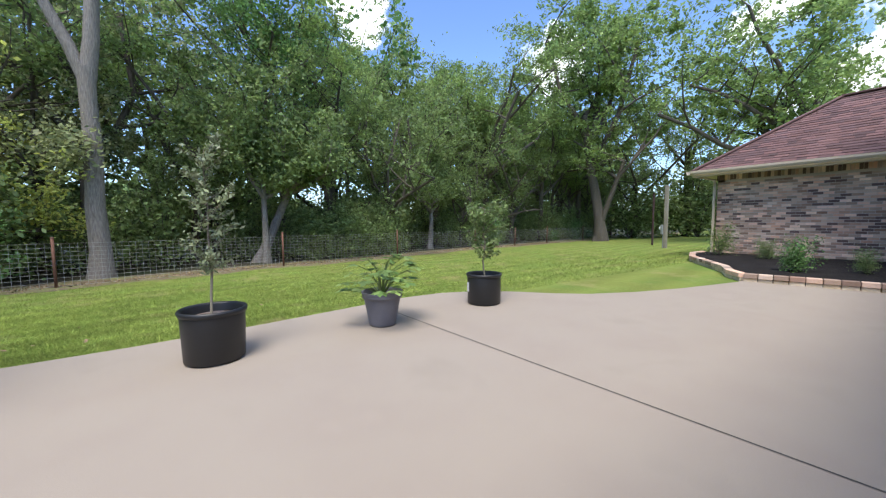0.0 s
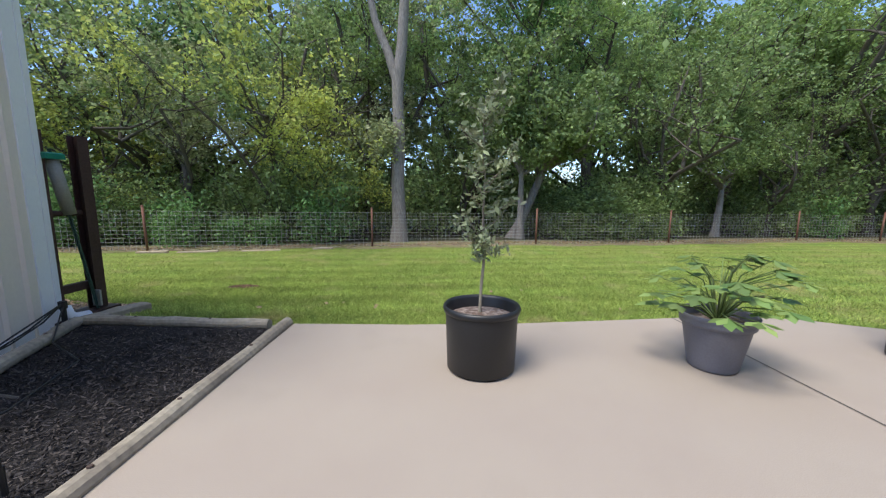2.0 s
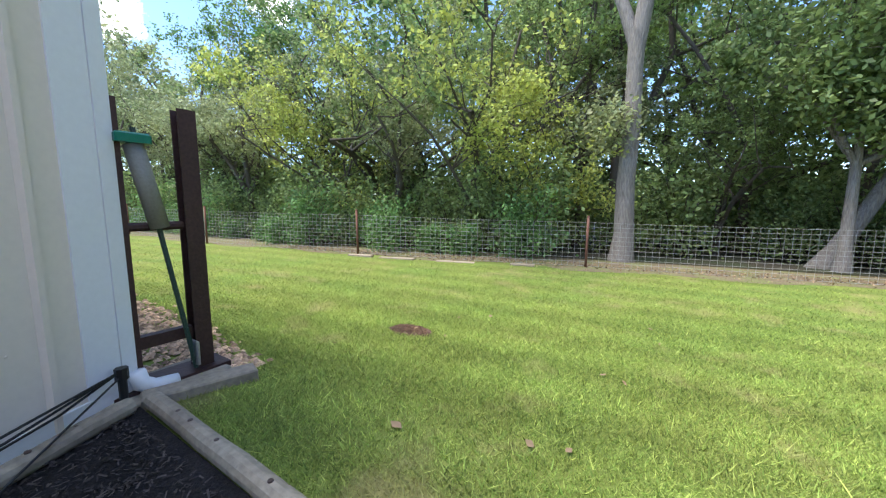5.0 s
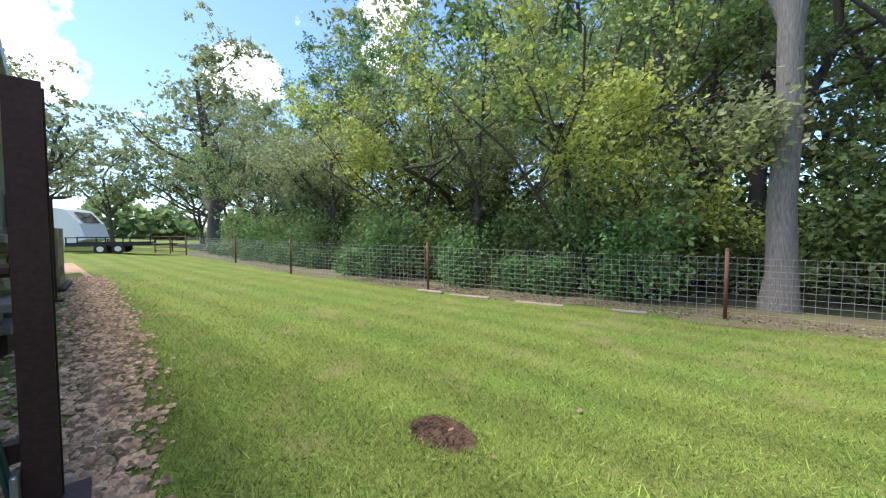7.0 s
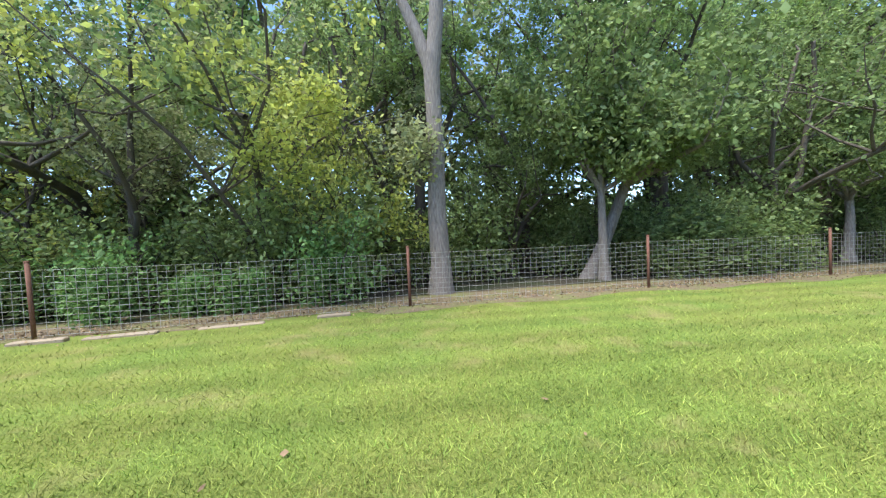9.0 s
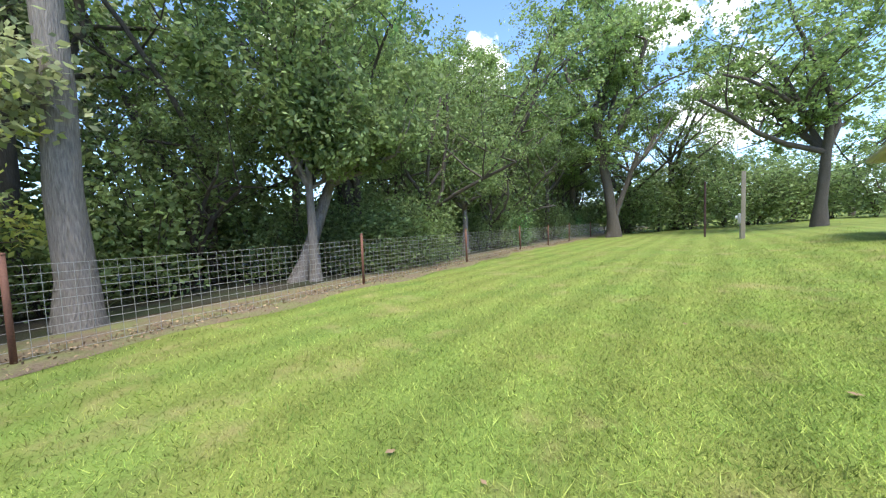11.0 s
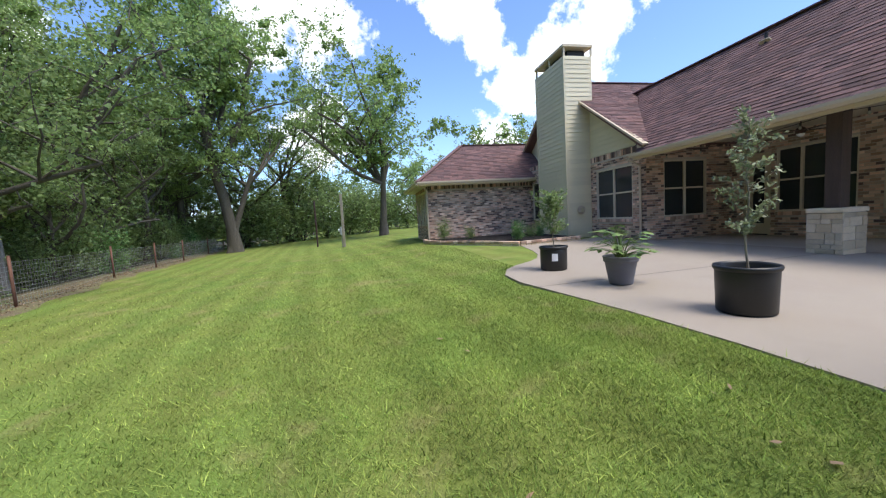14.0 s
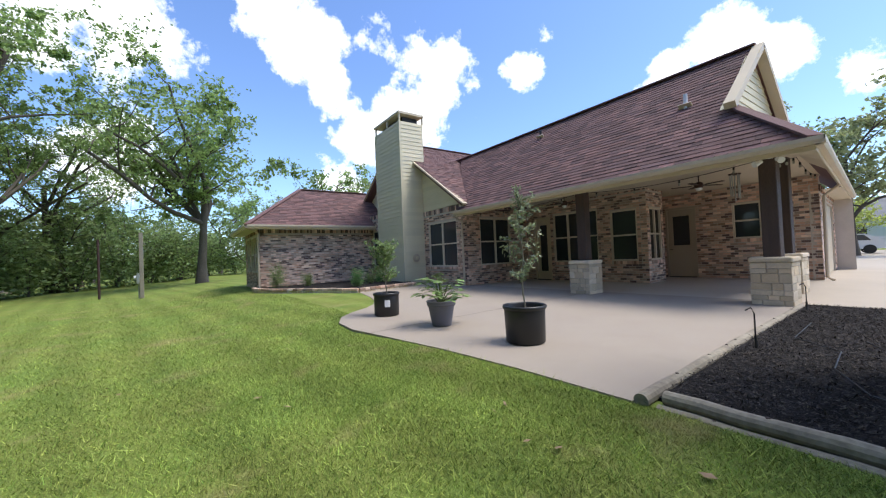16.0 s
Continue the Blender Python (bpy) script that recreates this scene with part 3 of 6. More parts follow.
def window(p0, p1, u0, z0, u1, z1, cols, label, rail=True):
    m, length = wall_frame(p0, p1)
    u0, u1 = length - u1, length - u0
    WINDOWS[0] += 1
    w = new(f"window_{WINDOWS[0]}")
    w.matrix_basis = m
    tagged(w, label, "window", "house windows", "structure")
    f = MB()
    t = 0.05
    f.box(u0, -0.12, z0, u0 + t, -0.01, z1); f.box(u1 - t, -0.12, z0, u1, -0.01, z1)
    f.box(u0 + t, -0.12, z0, u1 - t, -0.008, z0 + t); f.box(u0 + t, -0.12, z1 - t, u1 - t, -0.008, z1)
    part("window_frame", f, M["frame"], w)
    wc = (u1 - u0 - 2 * t) / cols
    for i in range(cols):
        a = u0 + t + i * wc
        if i:
            part("mullion", MB().box(a - 0.035, -0.115, z0 + t, a + 0.035, -0.012, z1 - t), M["frame"], w)
        zm = (z0 + z1) / 2
        if rail:
            part("meeting_rail", MB().box(a + 0.036, -0.1, zm - 0.025, a + wc - 0.036, -0.02, zm + 0.025), M["frame"], w)
        for za, zb in ((z0 + t, zm - 0.026), (zm + 0.026, z1 - t)) if rail else ((z0 + t, z1 - t),):
            part("pane", MB().box(a + 0.002, -0.075, za, a + wc - 0.002, -0.065, zb), M["glass"], w)
    # black panel standing in for the darkness of the unlit room behind
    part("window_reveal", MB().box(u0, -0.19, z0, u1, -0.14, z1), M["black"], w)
    return w


W_LABEL = "dark double-hung window in a tan frame set in brick"
# (name, from, to, base, top, openings, panes across)
WALLS = [
    ("wall_gable", (10.86, -0.5), (7.9, -0.5), 0.0, 3.08, [(0.36, 0.71, 2.34, 2.53, 2)], "mottled red and buff brick wall under a gable"),
    ("wall_gable_far", (14.7, 0.3), (13.2, 0.3), 0.0, 3.3, [(0.25, 0.75, 1.1, 2.5, 1)], "mottled brick wall beside the chimney"),
    ("wall_wing_side", (14.7, 5.45), (14.7, 0.3), -0.12, 2.66, [], "long blank mottled brick wall of the wing"),
    ("wall_wing_end", (19.2, 5.45), (14.7, 5.45), -0.12, 2.66, [(0.5, 0.75, 1.6, 2.4, 2), (1.8, 0.75, 2.9, 2.4, 2), (3.05, 0.75, 4.15, 2.4, 2)], "brick end wall of the wing with a row of windows"),
    ("wall_porch_side", (7.9, -0.5), (7.9, -3.75), 0.0, 3.1, [(0.62, 0.72, 2.25, 2.53, 2)], "mottled brick wall under the porch roof"),
    ("wall_porch_back", (7.9, -3.75), (3.0, -3.75), 0.0, 3.15, [(0.42, 0.0, 1.22, 2.5, 0), (1.36, 0.71, 3.24, 2.55, 3), (3.7, 0.72, 4.6, 2.4, 1)], "mottled brick back wall of the porch"),
    ("wall_porch_bay", (3.0, -3.75), (3.08, -5.0), 0.0, 3.15, [(0.2, 0.72, 1.1, 2.4, 2)], "brick side of the projecting bay"),
    ("wall_porch_return", (3.08, -5.0), (3.74, -6.5), 0.0, 3.15, [], "plain brick return beside the porch door"),
    ("wall_porch_end", (3.74, -6.5), (-0.38, -6.5), 0.0, 3.2, [(0.1, 0.0, 1.08, 2.5, 0), (2.12, 1.28, 2.85, 2.42, 1)], "brown brick wall beside the porch door"),
    ("wall_garage_side", (-0.38, -6.5), (0.07, -12.0), 0.0, 2.7, [(1.0, 0.0, 4.6, 2.3, 0)], "brick side wall of the garage"),
]
for name, p0, p1, z0, z1, holes, label in WALLS:
    brick_wall(name, p0, p1, z0, z1, [h[:4] for h in holes], label)
    for u0, a, u1, b, cols in holes:
        if cols:
            window(p0, p1, u0, a, u1, b, cols, W_LABEL)


def house_door(name, p0, p1, u0, u1, z1, mat, label, glass):
    m, length = wall_frame(p0, p1)
    u0, u1 = length - u1, length - u0
    d = new(name); d.matrix_basis = m
    tagged(d, label, "door", "", "structure")
    f = MB()
    f.box(u0, -0.15, 0.0, u0 + 0.06, 0.01, z1); f.box(u1 - 0.06, -0.15, 0.0, u1, 0.01, z1); f.box(u0 + 0.06, -0.15, z1 - 0.07, u1 - 0.06, 0.012, z1)
    part("door_frame", f, mat, d)
    a, b = u0 + 0.062, u1 - 0.062
    leaf = MB()
    g0, g1 = a + 0.16, b - 0.16
    leaf.box(a, -0.1, 0.01, b, -0.05, glass); leaf.box(a, -0.1, glass, g0, -0.05, z1 - 0.3); leaf.box(g1, -0.1, glass, b, -0.05, z1 - 0.3); leaf.box(a, -0.1, z1 - 0.3, b, -0.05, z1 - 0.072)
    part("door_leaf", leaf, mat, d)
    part("pane", MB().box(g0, -0.09, glass, g1, -0.07, z1 - 0.3), M["glass"], d)
    part("door_handle", MB().tube([(b - 0.06, -0.05, 1.0), (b - 0.06, 0.01, 1.0), (b - 0.16, 0.01, 1.0)], 0.012), M["black"], d)
    part("threshold", MB().box(u0 + 0.06, -0.14, 0.0, u1 - 0.06, 0.0, 0.03), M["black"], d)


house_door("door_1", (3.74, -6.5), (-0.38, -6.5), 0.1, 1.08, 2.5, M["door"], "tan painted porch door with a tall glass light", 1.15)
house_door("door_2", (7.9, -3.75), (3.0, -3.75), 0.42, 1.22, 2.5, M["trim"], "tan framed glass back door", 0.35)
gd = MB()
for k in range(5):
    gd.box(0.9, -0.1, 0.01 + k * 0.457, 4.5, -0.05, 0.01 + k * 0.457 + 0.45, wall_frame((-0.38, -6.5), (0.07, -12))[0])
structure("door_garage", gd, M["trim"], "tan sectional garage door", "door")
# closing walls behind
for name, a, b, h in (("wall_back", (19.2, -9.0), (-0.4, -12.0), 2.9), ("wall_far_wing", (19.2, 5.45), (19.2, -9.0), 2.7)):
    m, length = wall_frame(b, a)
    structure(name, MB().box(0, -0.2, -0.1, length, 0, h, m), M["mortar"], "plain rear wall of the house", "wall")


def boards(parent, p0, p1, z0, z1, width=None, pitch=0.17):
    """Lapped siding boards, each a piece; width(z) gives the span (u0, u1) at a height."""
    m, length = wall_frame(p0, p1)
    z = z0
    while z < z1 - 0.02:
        h = min(pitch, z1 - z)
        a0, a1 = width(z) if width else (0, length)
        b0, b1 = width(z + h) if width else (0, length)
        a0, a1, b0, b1 = length - a1, length - a0, length - b1, length - b0
        if a1 - a0 > 0.05:
            vs = [(a0, 0.002, z), (a1, 0.002, z), (b1, 0.002, z + h), (b0, 0.002, z + h), (a0, 0.024, z), (a1, 0.024, z), (b1, 0.008, z + h), (b0, 0.008, z + h)]
            part("board", MB().add([m @ Vector(p) for p in vs], [(7, 6, 5, 4), (1, 0, 4, 5), (2, 1, 5, 6), (3, 2, 6, 7), (0, 3, 7, 4)]), M["siding"], parent)
        z += pitch


# gable above the brick
AX, AZ, GS = 12.9, 6.70, 0.687
gx0 = AX - (AZ - 3.06) / GS
mb = MB()
mb.add([(x, y, z) for y in (-0.5, -0.7) for x, z in ((7.7, 3.08), (14.7, 3.08), (17.5, 3.5), (AX, AZ - 0.12), (7.7, AZ - 0.12 - (AX - 7.7) * GS))], [(0, 1, 2, 3, 4), (9, 8, 7, 6, 5), (0, 4, 9, 5), (4, 3, 8, 9), (3, 2, 7, 8)])
gable = structure("wall_gable_top", mb, M["siding"], "cream lapped siding filling the gable", "wall")
boards(gable, (14.7, -0.5), (7.9, -0.5), 3.1, 6.3, lambda z: (14.7 - min(14.7, AX + (AZ - 0.2 - z) / GS), 14.7 - max(7.92, AX - (AZ - 0.2 - z) / GS)))

# chimney
chim = thing("chimney", "tall cream lap-sided chimney chase with a metal cap", "chimney", kind="structure")
CX0, CX1, CY, CZ = 10.85, 13.2, 0.54, 6.95
part("core", MB().box(CX0, -0.62, 0.0, CX1, CY, CZ), M["siding"], chim)
boards(chim, (CX1, CY), (CX0, CY), 0.02, CZ)
boards(chim, (CX0, CY), (CX0, -0.5), 0.02, CZ)
for x, y in ((CX0, CY), (CX1, CY)):
    part("corner_board", MB().box(x - 0.03 if x == CX0 else x - 0.07, y - 0.07, 0, x + 0.07 if x == CX0 else x + 0.03, y + 0.03, CZ), M["siding"], chim)
part("cap", MB().box(CX0 - 0.04, -0.66, CZ + 0.33, CX1 + 0.04, CY + 0.04, CZ + 0.42), M["trim"], chim)
for x, y in ((CX0, CY), (CX1, CY), (CX0, -0.6), (CX1, -0.6), (12.02, CY)):
    part("cap_post", MB().box(x - 0.03 + (0.03 if x == CX0 else -0.03), y - 0.06, CZ, x + 0.03 + (0.03 if x == CX0 else -0.03), y, CZ + 0.33), M["trim"], chim)
part("flue", MB().box(CX0 + 0.25, -0.5, CZ, CX1 - 0.25, CY - 0.3, CZ + 0.3), M["black"], chim)


# roofs
def roof_plane(name, corners, label, skirt=0.12):
    """A roof slope of thick boarding under courses of shingle tabs. corners: eave start, eave end, then the upper edge back."""
    c = [Vector(p) for p in corners]
    n = (c[1] - c[0]).cross(c[-1] - c[0]).normalized()
    if n.z < 0:
        n = -n
    k = len(c)
    mb = MB().add([p - n * 0.02 for p in c] + [p - n * skirt for p in c], [tuple(range(k)), tuple(range(2 * k - 1, k - 1, -1))] + [(i, (i + 1) % k, k + (i + 1) % k, k + i) for i in range(k)])
    ob = structure(name, mb, M["shingle"], label, "roof")
    u = (c[1] - c[0]).normalized()
    v = n.cross(u)
    if (c[-1] - c[0]).dot(v) < 0:
        v = -v
    P = [((p - c[0]).dot(u), (p - c[0]).dot(v)) for p in c]
    top = max(p[1] for p in P)

    def span(t):
        xs = []
        for (ax, ay), (bx, by) in zip(P, P[1:] + P[:1]):
            if (ay - t) * (by - t) <= 0 and ay != by:
                xs.append(ax + (bx - ax) * (t - ay) / (by - ay))
        return (min(xs), max(xs)) if len(xs) > 1 else (0, 0)
    tabs, t, r = MB(), 0.0, 0
    while t < top - 0.05:
        a, b = span(t + 0.07)
        x = a - 0.15 * (r % 2) - rng.uniform(0, 0.1)
        while x < b:
            w = rng.choice((0.2, 0.3, 0.3, 0.38))
            x0, x1 = max(x, a), min(x + w - 0.006, b)
            if x1 - x0 > 0.02:
                h = rng.uniform(0.004, 0.014)
                o = c[0] + u * x0 + v * t
                q = c[0] + u * x1 + v * t
                tabs.add([o + n * h, q + n * h, q + v * 0.15 - n * 0.004, o + v * 0.15 - n * 0.004, o - n * 0.01, q - n * 0.01], [(0, 1, 2, 3), (4, 5, 1, 0), (4, 0, 3), (1, 5, 2)])
            x += w
        t += 0.14
        r += 1
    tagged(part("shingles", tabs, M["shingle"], ob), kind="stuff")
    return ob


RZ, RY = 5.83, -3.17
EZ = 2.74
roof_plane("roof_main", [(-1.37, 0.0, EZ), (7.75, 0.0, EZ), (11.4, RY, RZ), (0.0, RY, RZ), (0.0, -1.25, EZ + 1.22)], "dark reddish-brown shingle roof sloping to the porch eave")
roof_plane("roof_main_back", [(14.0, -6.6, EZ + 0.4), (-0.1, -6.6, EZ + 0.4), (-0.1, RY, RZ), (14.0, RY, RZ)], "rear slope of the brown shingle roof")
roof_plane("roof_hip_skirt", [(-0.37, -12.2, EZ), (-1.37, 0.0, EZ), (0.0, -1.25, EZ + 1.22), (0.9, -12.2, EZ + 1.22)], "brown shingle skirt roof at the house end")
roof_plane("roof_gable", [(gx0, -9.0, 3.06), (gx0, -0.12, 3.06), (AX, -0.12, AZ), (AX, -9.0, AZ)], "brown shingle slope of the cross gable", 0.16)
roof_plane("roof_gable_far", [(18.2, -0.12, 3.06), (18.2, -9.0, 3.06), (AX, -9.0, AZ), (AX, -0.12, AZ)], "far slope of the cross gable", 0.16)
WX0, WX1, WY = 14.1, 19.8, 6.0
wd = (WX1 - WX0) / 2
WS = 0.74
roof_plane("roof_wing", [(WX0, WY, 2.78), (WX0, -2.0, 2.78), (WX0 + wd, -2.0, 2.78 + wd * WS), (WX0 + wd, WY - wd, 2.78 + wd * WS)], "brown shingle slope of the wing")
roof_plane("roof_wing_end", [(WX1, WY, 2.78), (WX0, WY, 2.78), (WX0 + wd, WY - wd, 2.78 + wd * WS)], "brown shingle hip of the wing")
roof_plane("roof_wing_far", [(WX1, -2.0, 2.78), (WX1, WY, 2.78), (WX0 + wd, WY - wd, 2.78 + wd * WS), (WX0 + wd, -2.0, 2.78 + wd * WS)], "far shingle slope of the wing")
# end gable over the skirt
eg = structure("wall_end_gable", MB().add([(x, y, z) for x in (0.12, 0.2) for y, z in ((-1.2, EZ + 1.2), (-5.15, EZ + 1.2), (RY, RZ - 0.12))], [(0, 1, 2), (5, 4, 3), (0, 2, 5, 3), (2, 1, 4, 5)]), M["siding"], "cream siding triangle in the end gable", "wall")
boards(eg, (0.12, -1.2), (0.12, -5.15), EZ + 1.22, RZ - 0.3, lambda z: (max(0, (z - EZ - 1.2) / 0.985), 3.95 - max(0, (z - EZ - 1.2) / 0.985)))


def beam(mb, a, b, w, h, up=(0, 0, 1)):
    """A squared member from a to b, w wide and h high."""
    a, b = Vector(a), Vector(b)
    d = (b - a).normalized()
    s = d.cross(Vector(up)).normalized() * w / 2
    t = s.cross(d).normalized() * h / 2
    return mb.add([p + s * i + t * j for p in (a, b) for i, j in ((-1, -1), (1, -1), (1, 1), (-1, 1))], [(3, 2, 1, 0), (4, 5, 6, 7), (0, 1, 5, 4), (1, 2, 6, 5), (2, 3, 7, 6), (3, 0, 4, 7)])


mb = MB()
for y0, z0 in ((-0.95, EZ + 1.22), (-5.4, EZ + 1.22)):
    beam(mb, (-0.05, y0, z0 - 0.05), (-0.05, RY, RZ - 0.06), 0.14, 0.2, (1, 0, 0))
structure("trim_end_rake", mb, M["trim"], "tan rake boards of the end gable", "trim")
mb = MB()
beam(mb, (gx0 - 0.1, -0.14, 2.96), (AX, -0.14, AZ - 0.07), 0.06, 0.2, (0, 1, 0)); beam(mb, (18.2, -0.14, 3.0), (AX, -0.14, AZ - 0.07), 0.06, 0.2, (0, 1, 0))
mb.box(gx0, -0.5, 2.9, 7.9, -0.17, 3.05)
structure("trim_gable_rake", mb, M["trim"], "tan rake boards of the chimney gable", "trim")
mb = MB()
for p in ((0.0, RY, RZ, 14.0, RY, RZ), (AX, -0.12, AZ, AX, -9, AZ), (WX0 + wd, WY - wd, 2.78 + wd * WS, WX0 + wd, -2, 2.78 + wd * WS), (WX0, WY, 2.78, WX0 + wd, WY - wd, 2.78 + wd * WS), (-1.37, 0, EZ, 0.0, -1.25, EZ + 1.22)):
    beam(mb, (p[0], p[1], p[2] + 0.01), (p[3], p[4], p[5] + 0.01), 0.24, 0.035)
structure("trim_ridge_caps", mb, M["shingle"], "shingle caps along ridges and hips", "roof")
# fascias, gutters, soffits
def gutter(name, a, b, out):
    o = Vector(out)
    a, b = Vector(a), Vector(b)
    prof = [(0, 0), (0.09, 0.0), (0.12, 0.06), (0.12, 0.12), (0.105, 0.12), (0.10, 0.065), (0.08, 0.015), (0.0, 0.015)]
    vs = [p + o * x + Vector((0, 0, z - 0.13)) for p in (a, b) for x, z in prof]
    k = len(prof)
    structure(name, MB().add(vs, [(i, (i + 1) % k, k + (i + 1) % k, k + i) for i in range(k)] + [tuple(range(k)), tuple(range(2 * k - 1, k - 1, -1))]), M["gutter"], "tan metal gutter along the eave", "gutter")


gutter("gutter_porch", (-1.49, 0.0, EZ), (7.9, 0.0, EZ), (0, 1, 0))
gutter("gutter_end", (-1.37, 0.12, EZ), (-0.37, -12.2, EZ), (-1, 0, 0))
gutter("gutter_wing", (WX0, WY, 2.78), (WX0, 0.3, 2.78), (-1, 0, 0))
gutter("gutter_wing_end", (WX0 - 0.12, WY, 2.78), (WX1, WY, 2.78), (0, 1, 0))
mb = MB().box(-1.36, -0.025, EZ - 0.2, 7.9, -0.005, EZ - 0.02).add([(-1.365, -0.026, EZ - 0.2), (-0.365, -12.2, EZ - 0.2), (-0.365, -12.2, EZ - 0.02), (-1.365, -0.026, EZ - 0.02), (-1.345, -0.026, EZ - 0.2), (-0.345, -12.2, EZ - 0.2), (-0.345, -12.2, EZ - 0.02), (-1.345, -0.026, EZ - 0.02)], [(0, 1, 2, 3), (7, 6, 5, 4), (1, 0, 4, 5), (3, 2, 6, 7)]).box(WX0 + 0.01, 0.3, 2.58, WX0 + 0.03, WY - 0.01, 2.76).box(WX0 + 0.03, WY - 0.03, 2.58, WX1, WY - 0.01, 2.76)
structure("trim_fascia", mb, M["trim"], "tan fascia boards under the gutters", "trim")
CEIL = MB()
zc = lambda y: EZ - 0.17 + min(1, -y / 2.2) * 0.42
ys = [-0.03, -0.7, -1.4, -2.2, -7.0]
lip = lambda y: -1.34 - 0.082 * y
CEIL.v = [p for dz in (0, 0.03) for y in ys for p in ((lip(y), y, EZ - 0.17 + dz), (-0.8 - 0.05 * y, y, zc(y) + dz), (8.0, y, zc(y) + dz))]
CEIL.f = [(o + 3 * i + k, o + 3 * i + 3 + k, o + 3 * i + 4 + k, o + 3 * i + 1 + k) for o in (0, 15) for i in range(4) for k in range(2)]
CEIL.add([(lip(y), y, EZ - 0.17) for y in (-6.9, -12.2)] + [(0.1, -12.2, EZ - 0.17), (-0.36, -6.9, EZ - 0.17)], [(0, 1, 2, 3)])
CEIL.box(WX0 + 0.03, 0.3, 2.62, 14.7, WY - 0.04, 2.64).box(14.7, 5.46, 2.62, WX1, WY - 0.04, 2.64)
structure("ceiling", CEIL, M["soffit"], "smooth tan painted porch ceiling and soffits", "ceiling")


def downspout(pts):
    mb = MB()
    mb.tube(pts, 0.042, 6)
    structure("downspout", mb, M["gutter"], "tan metal downspout against the brick", "downspout")


downspout([(14.2, 5.9, 2.62), (14.62, 5.52, 2.45), (14.63, 5.52, 0.1), (14.5, 5.65, -0.02)])
downspout([(8.05, 0.02, 2.6), (8.1, -0.43, 2.4), (8.1, -0.44, 0.02)])
downspout([(-0.8, -6.4, 2.6), (-0.5, -6.4, 2.35), (-0.47, -6.4, 0.1), (-0.6, -6.3, 0.02)])
downspout([(-0.36, -11.9, 2.6), (-0.1, -11.9, 2.35), (-0.08, -11.9, 0.02)])


# porch pillars
def pillar(x, y, first):
    if first is None:
        p = thing("porch_pillar", "dark-stained timber post on a cream limestone pier", "pillar", (x, y, 0), group="porch pillars")
        part("post", MB().box(-0.125, -0.125, 0.86, 0.125, 0.125, 3.05, c=0.012), M["darkwood"], p, "dark-stained square timber post")
        part("cap_stone", MB().box(-0.31, -0.31, 0.78, 0.31, 0.31, 0.86, c=0.02), M["stone"], p, "cream limestone cap slab")
        part("pier_core", MB().box(-0.27, -0.27, 0.0, 0.27, 0.27, 0.78), M["mortar"], p)
        r = random.Random(3)
        for side in range(4):
            z = 0.005
            while z < 0.75:
                h = min(r.choice((0.09, 0.13, 0.17)), 0.775 - z)
                u = -0.29
                while u < 0.28:
                    w = min(r.choice((0.16, 0.24, 0.3)), 0.29 - u)
                    if 0.29 - u - w < 0.08:
                        w = 0.29 - u
                    m = Matrix.Rotation(side * math.pi / 2, 4, "Z")
                    d = 0.29 + r.uniform(-0.006, 0.008)
                    part("stone", MB().box(u + 0.004, -d, z, u + w - 0.004, -0.26, z + h - 0.008, m, c=0.008), M["stone"], p)
                    u += w
                z += h
        return p
    return copy_thing(first, pose(x, y, 0))


pl = pillar(-0.62, -0.78, None)
pillar(3.1, -0.55, pl)
pillar(-0.36, -2.95, pl)


# ---- yard: fence ----
def fence():
    f = thing("wire_fence", "rusty steel posts carrying square welded wire mesh", "fence")
    pts = [(x, y, float(ground_z(x, y))) for x, y in FENCE]
    pm = MB().tube([(0, 0, -0.1), (0, 0, 1.38)], 0.036, 8).mesh("post", True)
    cap = MB().lathe([(0.04, 1.375), (0.04, 1.40), (0.0, 1.41)], 8).mesh("post_cap", True)
    for x, y, z in pts:
        p = part("post", pm, M["postrust"], f); p.matrix_basis = pose(x, y, z, random.uniform(-1, 1), random.uniform(-1, 1))
        c = part("post_cap", cap, M["postrust"], p)
    for (x0, y0, z0), (x1, y1, z1) in zip(pts, pts[1:]):
        a, b = Vector((x0, y0 + 0.03, z0)), Vector((x1, y1 + 0.03, z1))
        w, n = MB(), max(2, int((b - a).length / 0.155))
        r = 0.0042
        sag = lambda t, h: a.lerp(b, t) + Vector((0, 0, h - 0.02 * math.sin(math.pi * t)))
        for k in range(11):
            h = 0.06 + k * 0.117
            w.tube([sag(t, h) for t in (0, 0.25, 0.5, 0.75, 1)], r, 3, False)
        for i in range(n):
            w.tube([sag(i / n, 0.06), sag(i / n, 0.06 + 1.17)], r, 3, False)
        part("wire_panel", w, M["wire"], f)


fence()


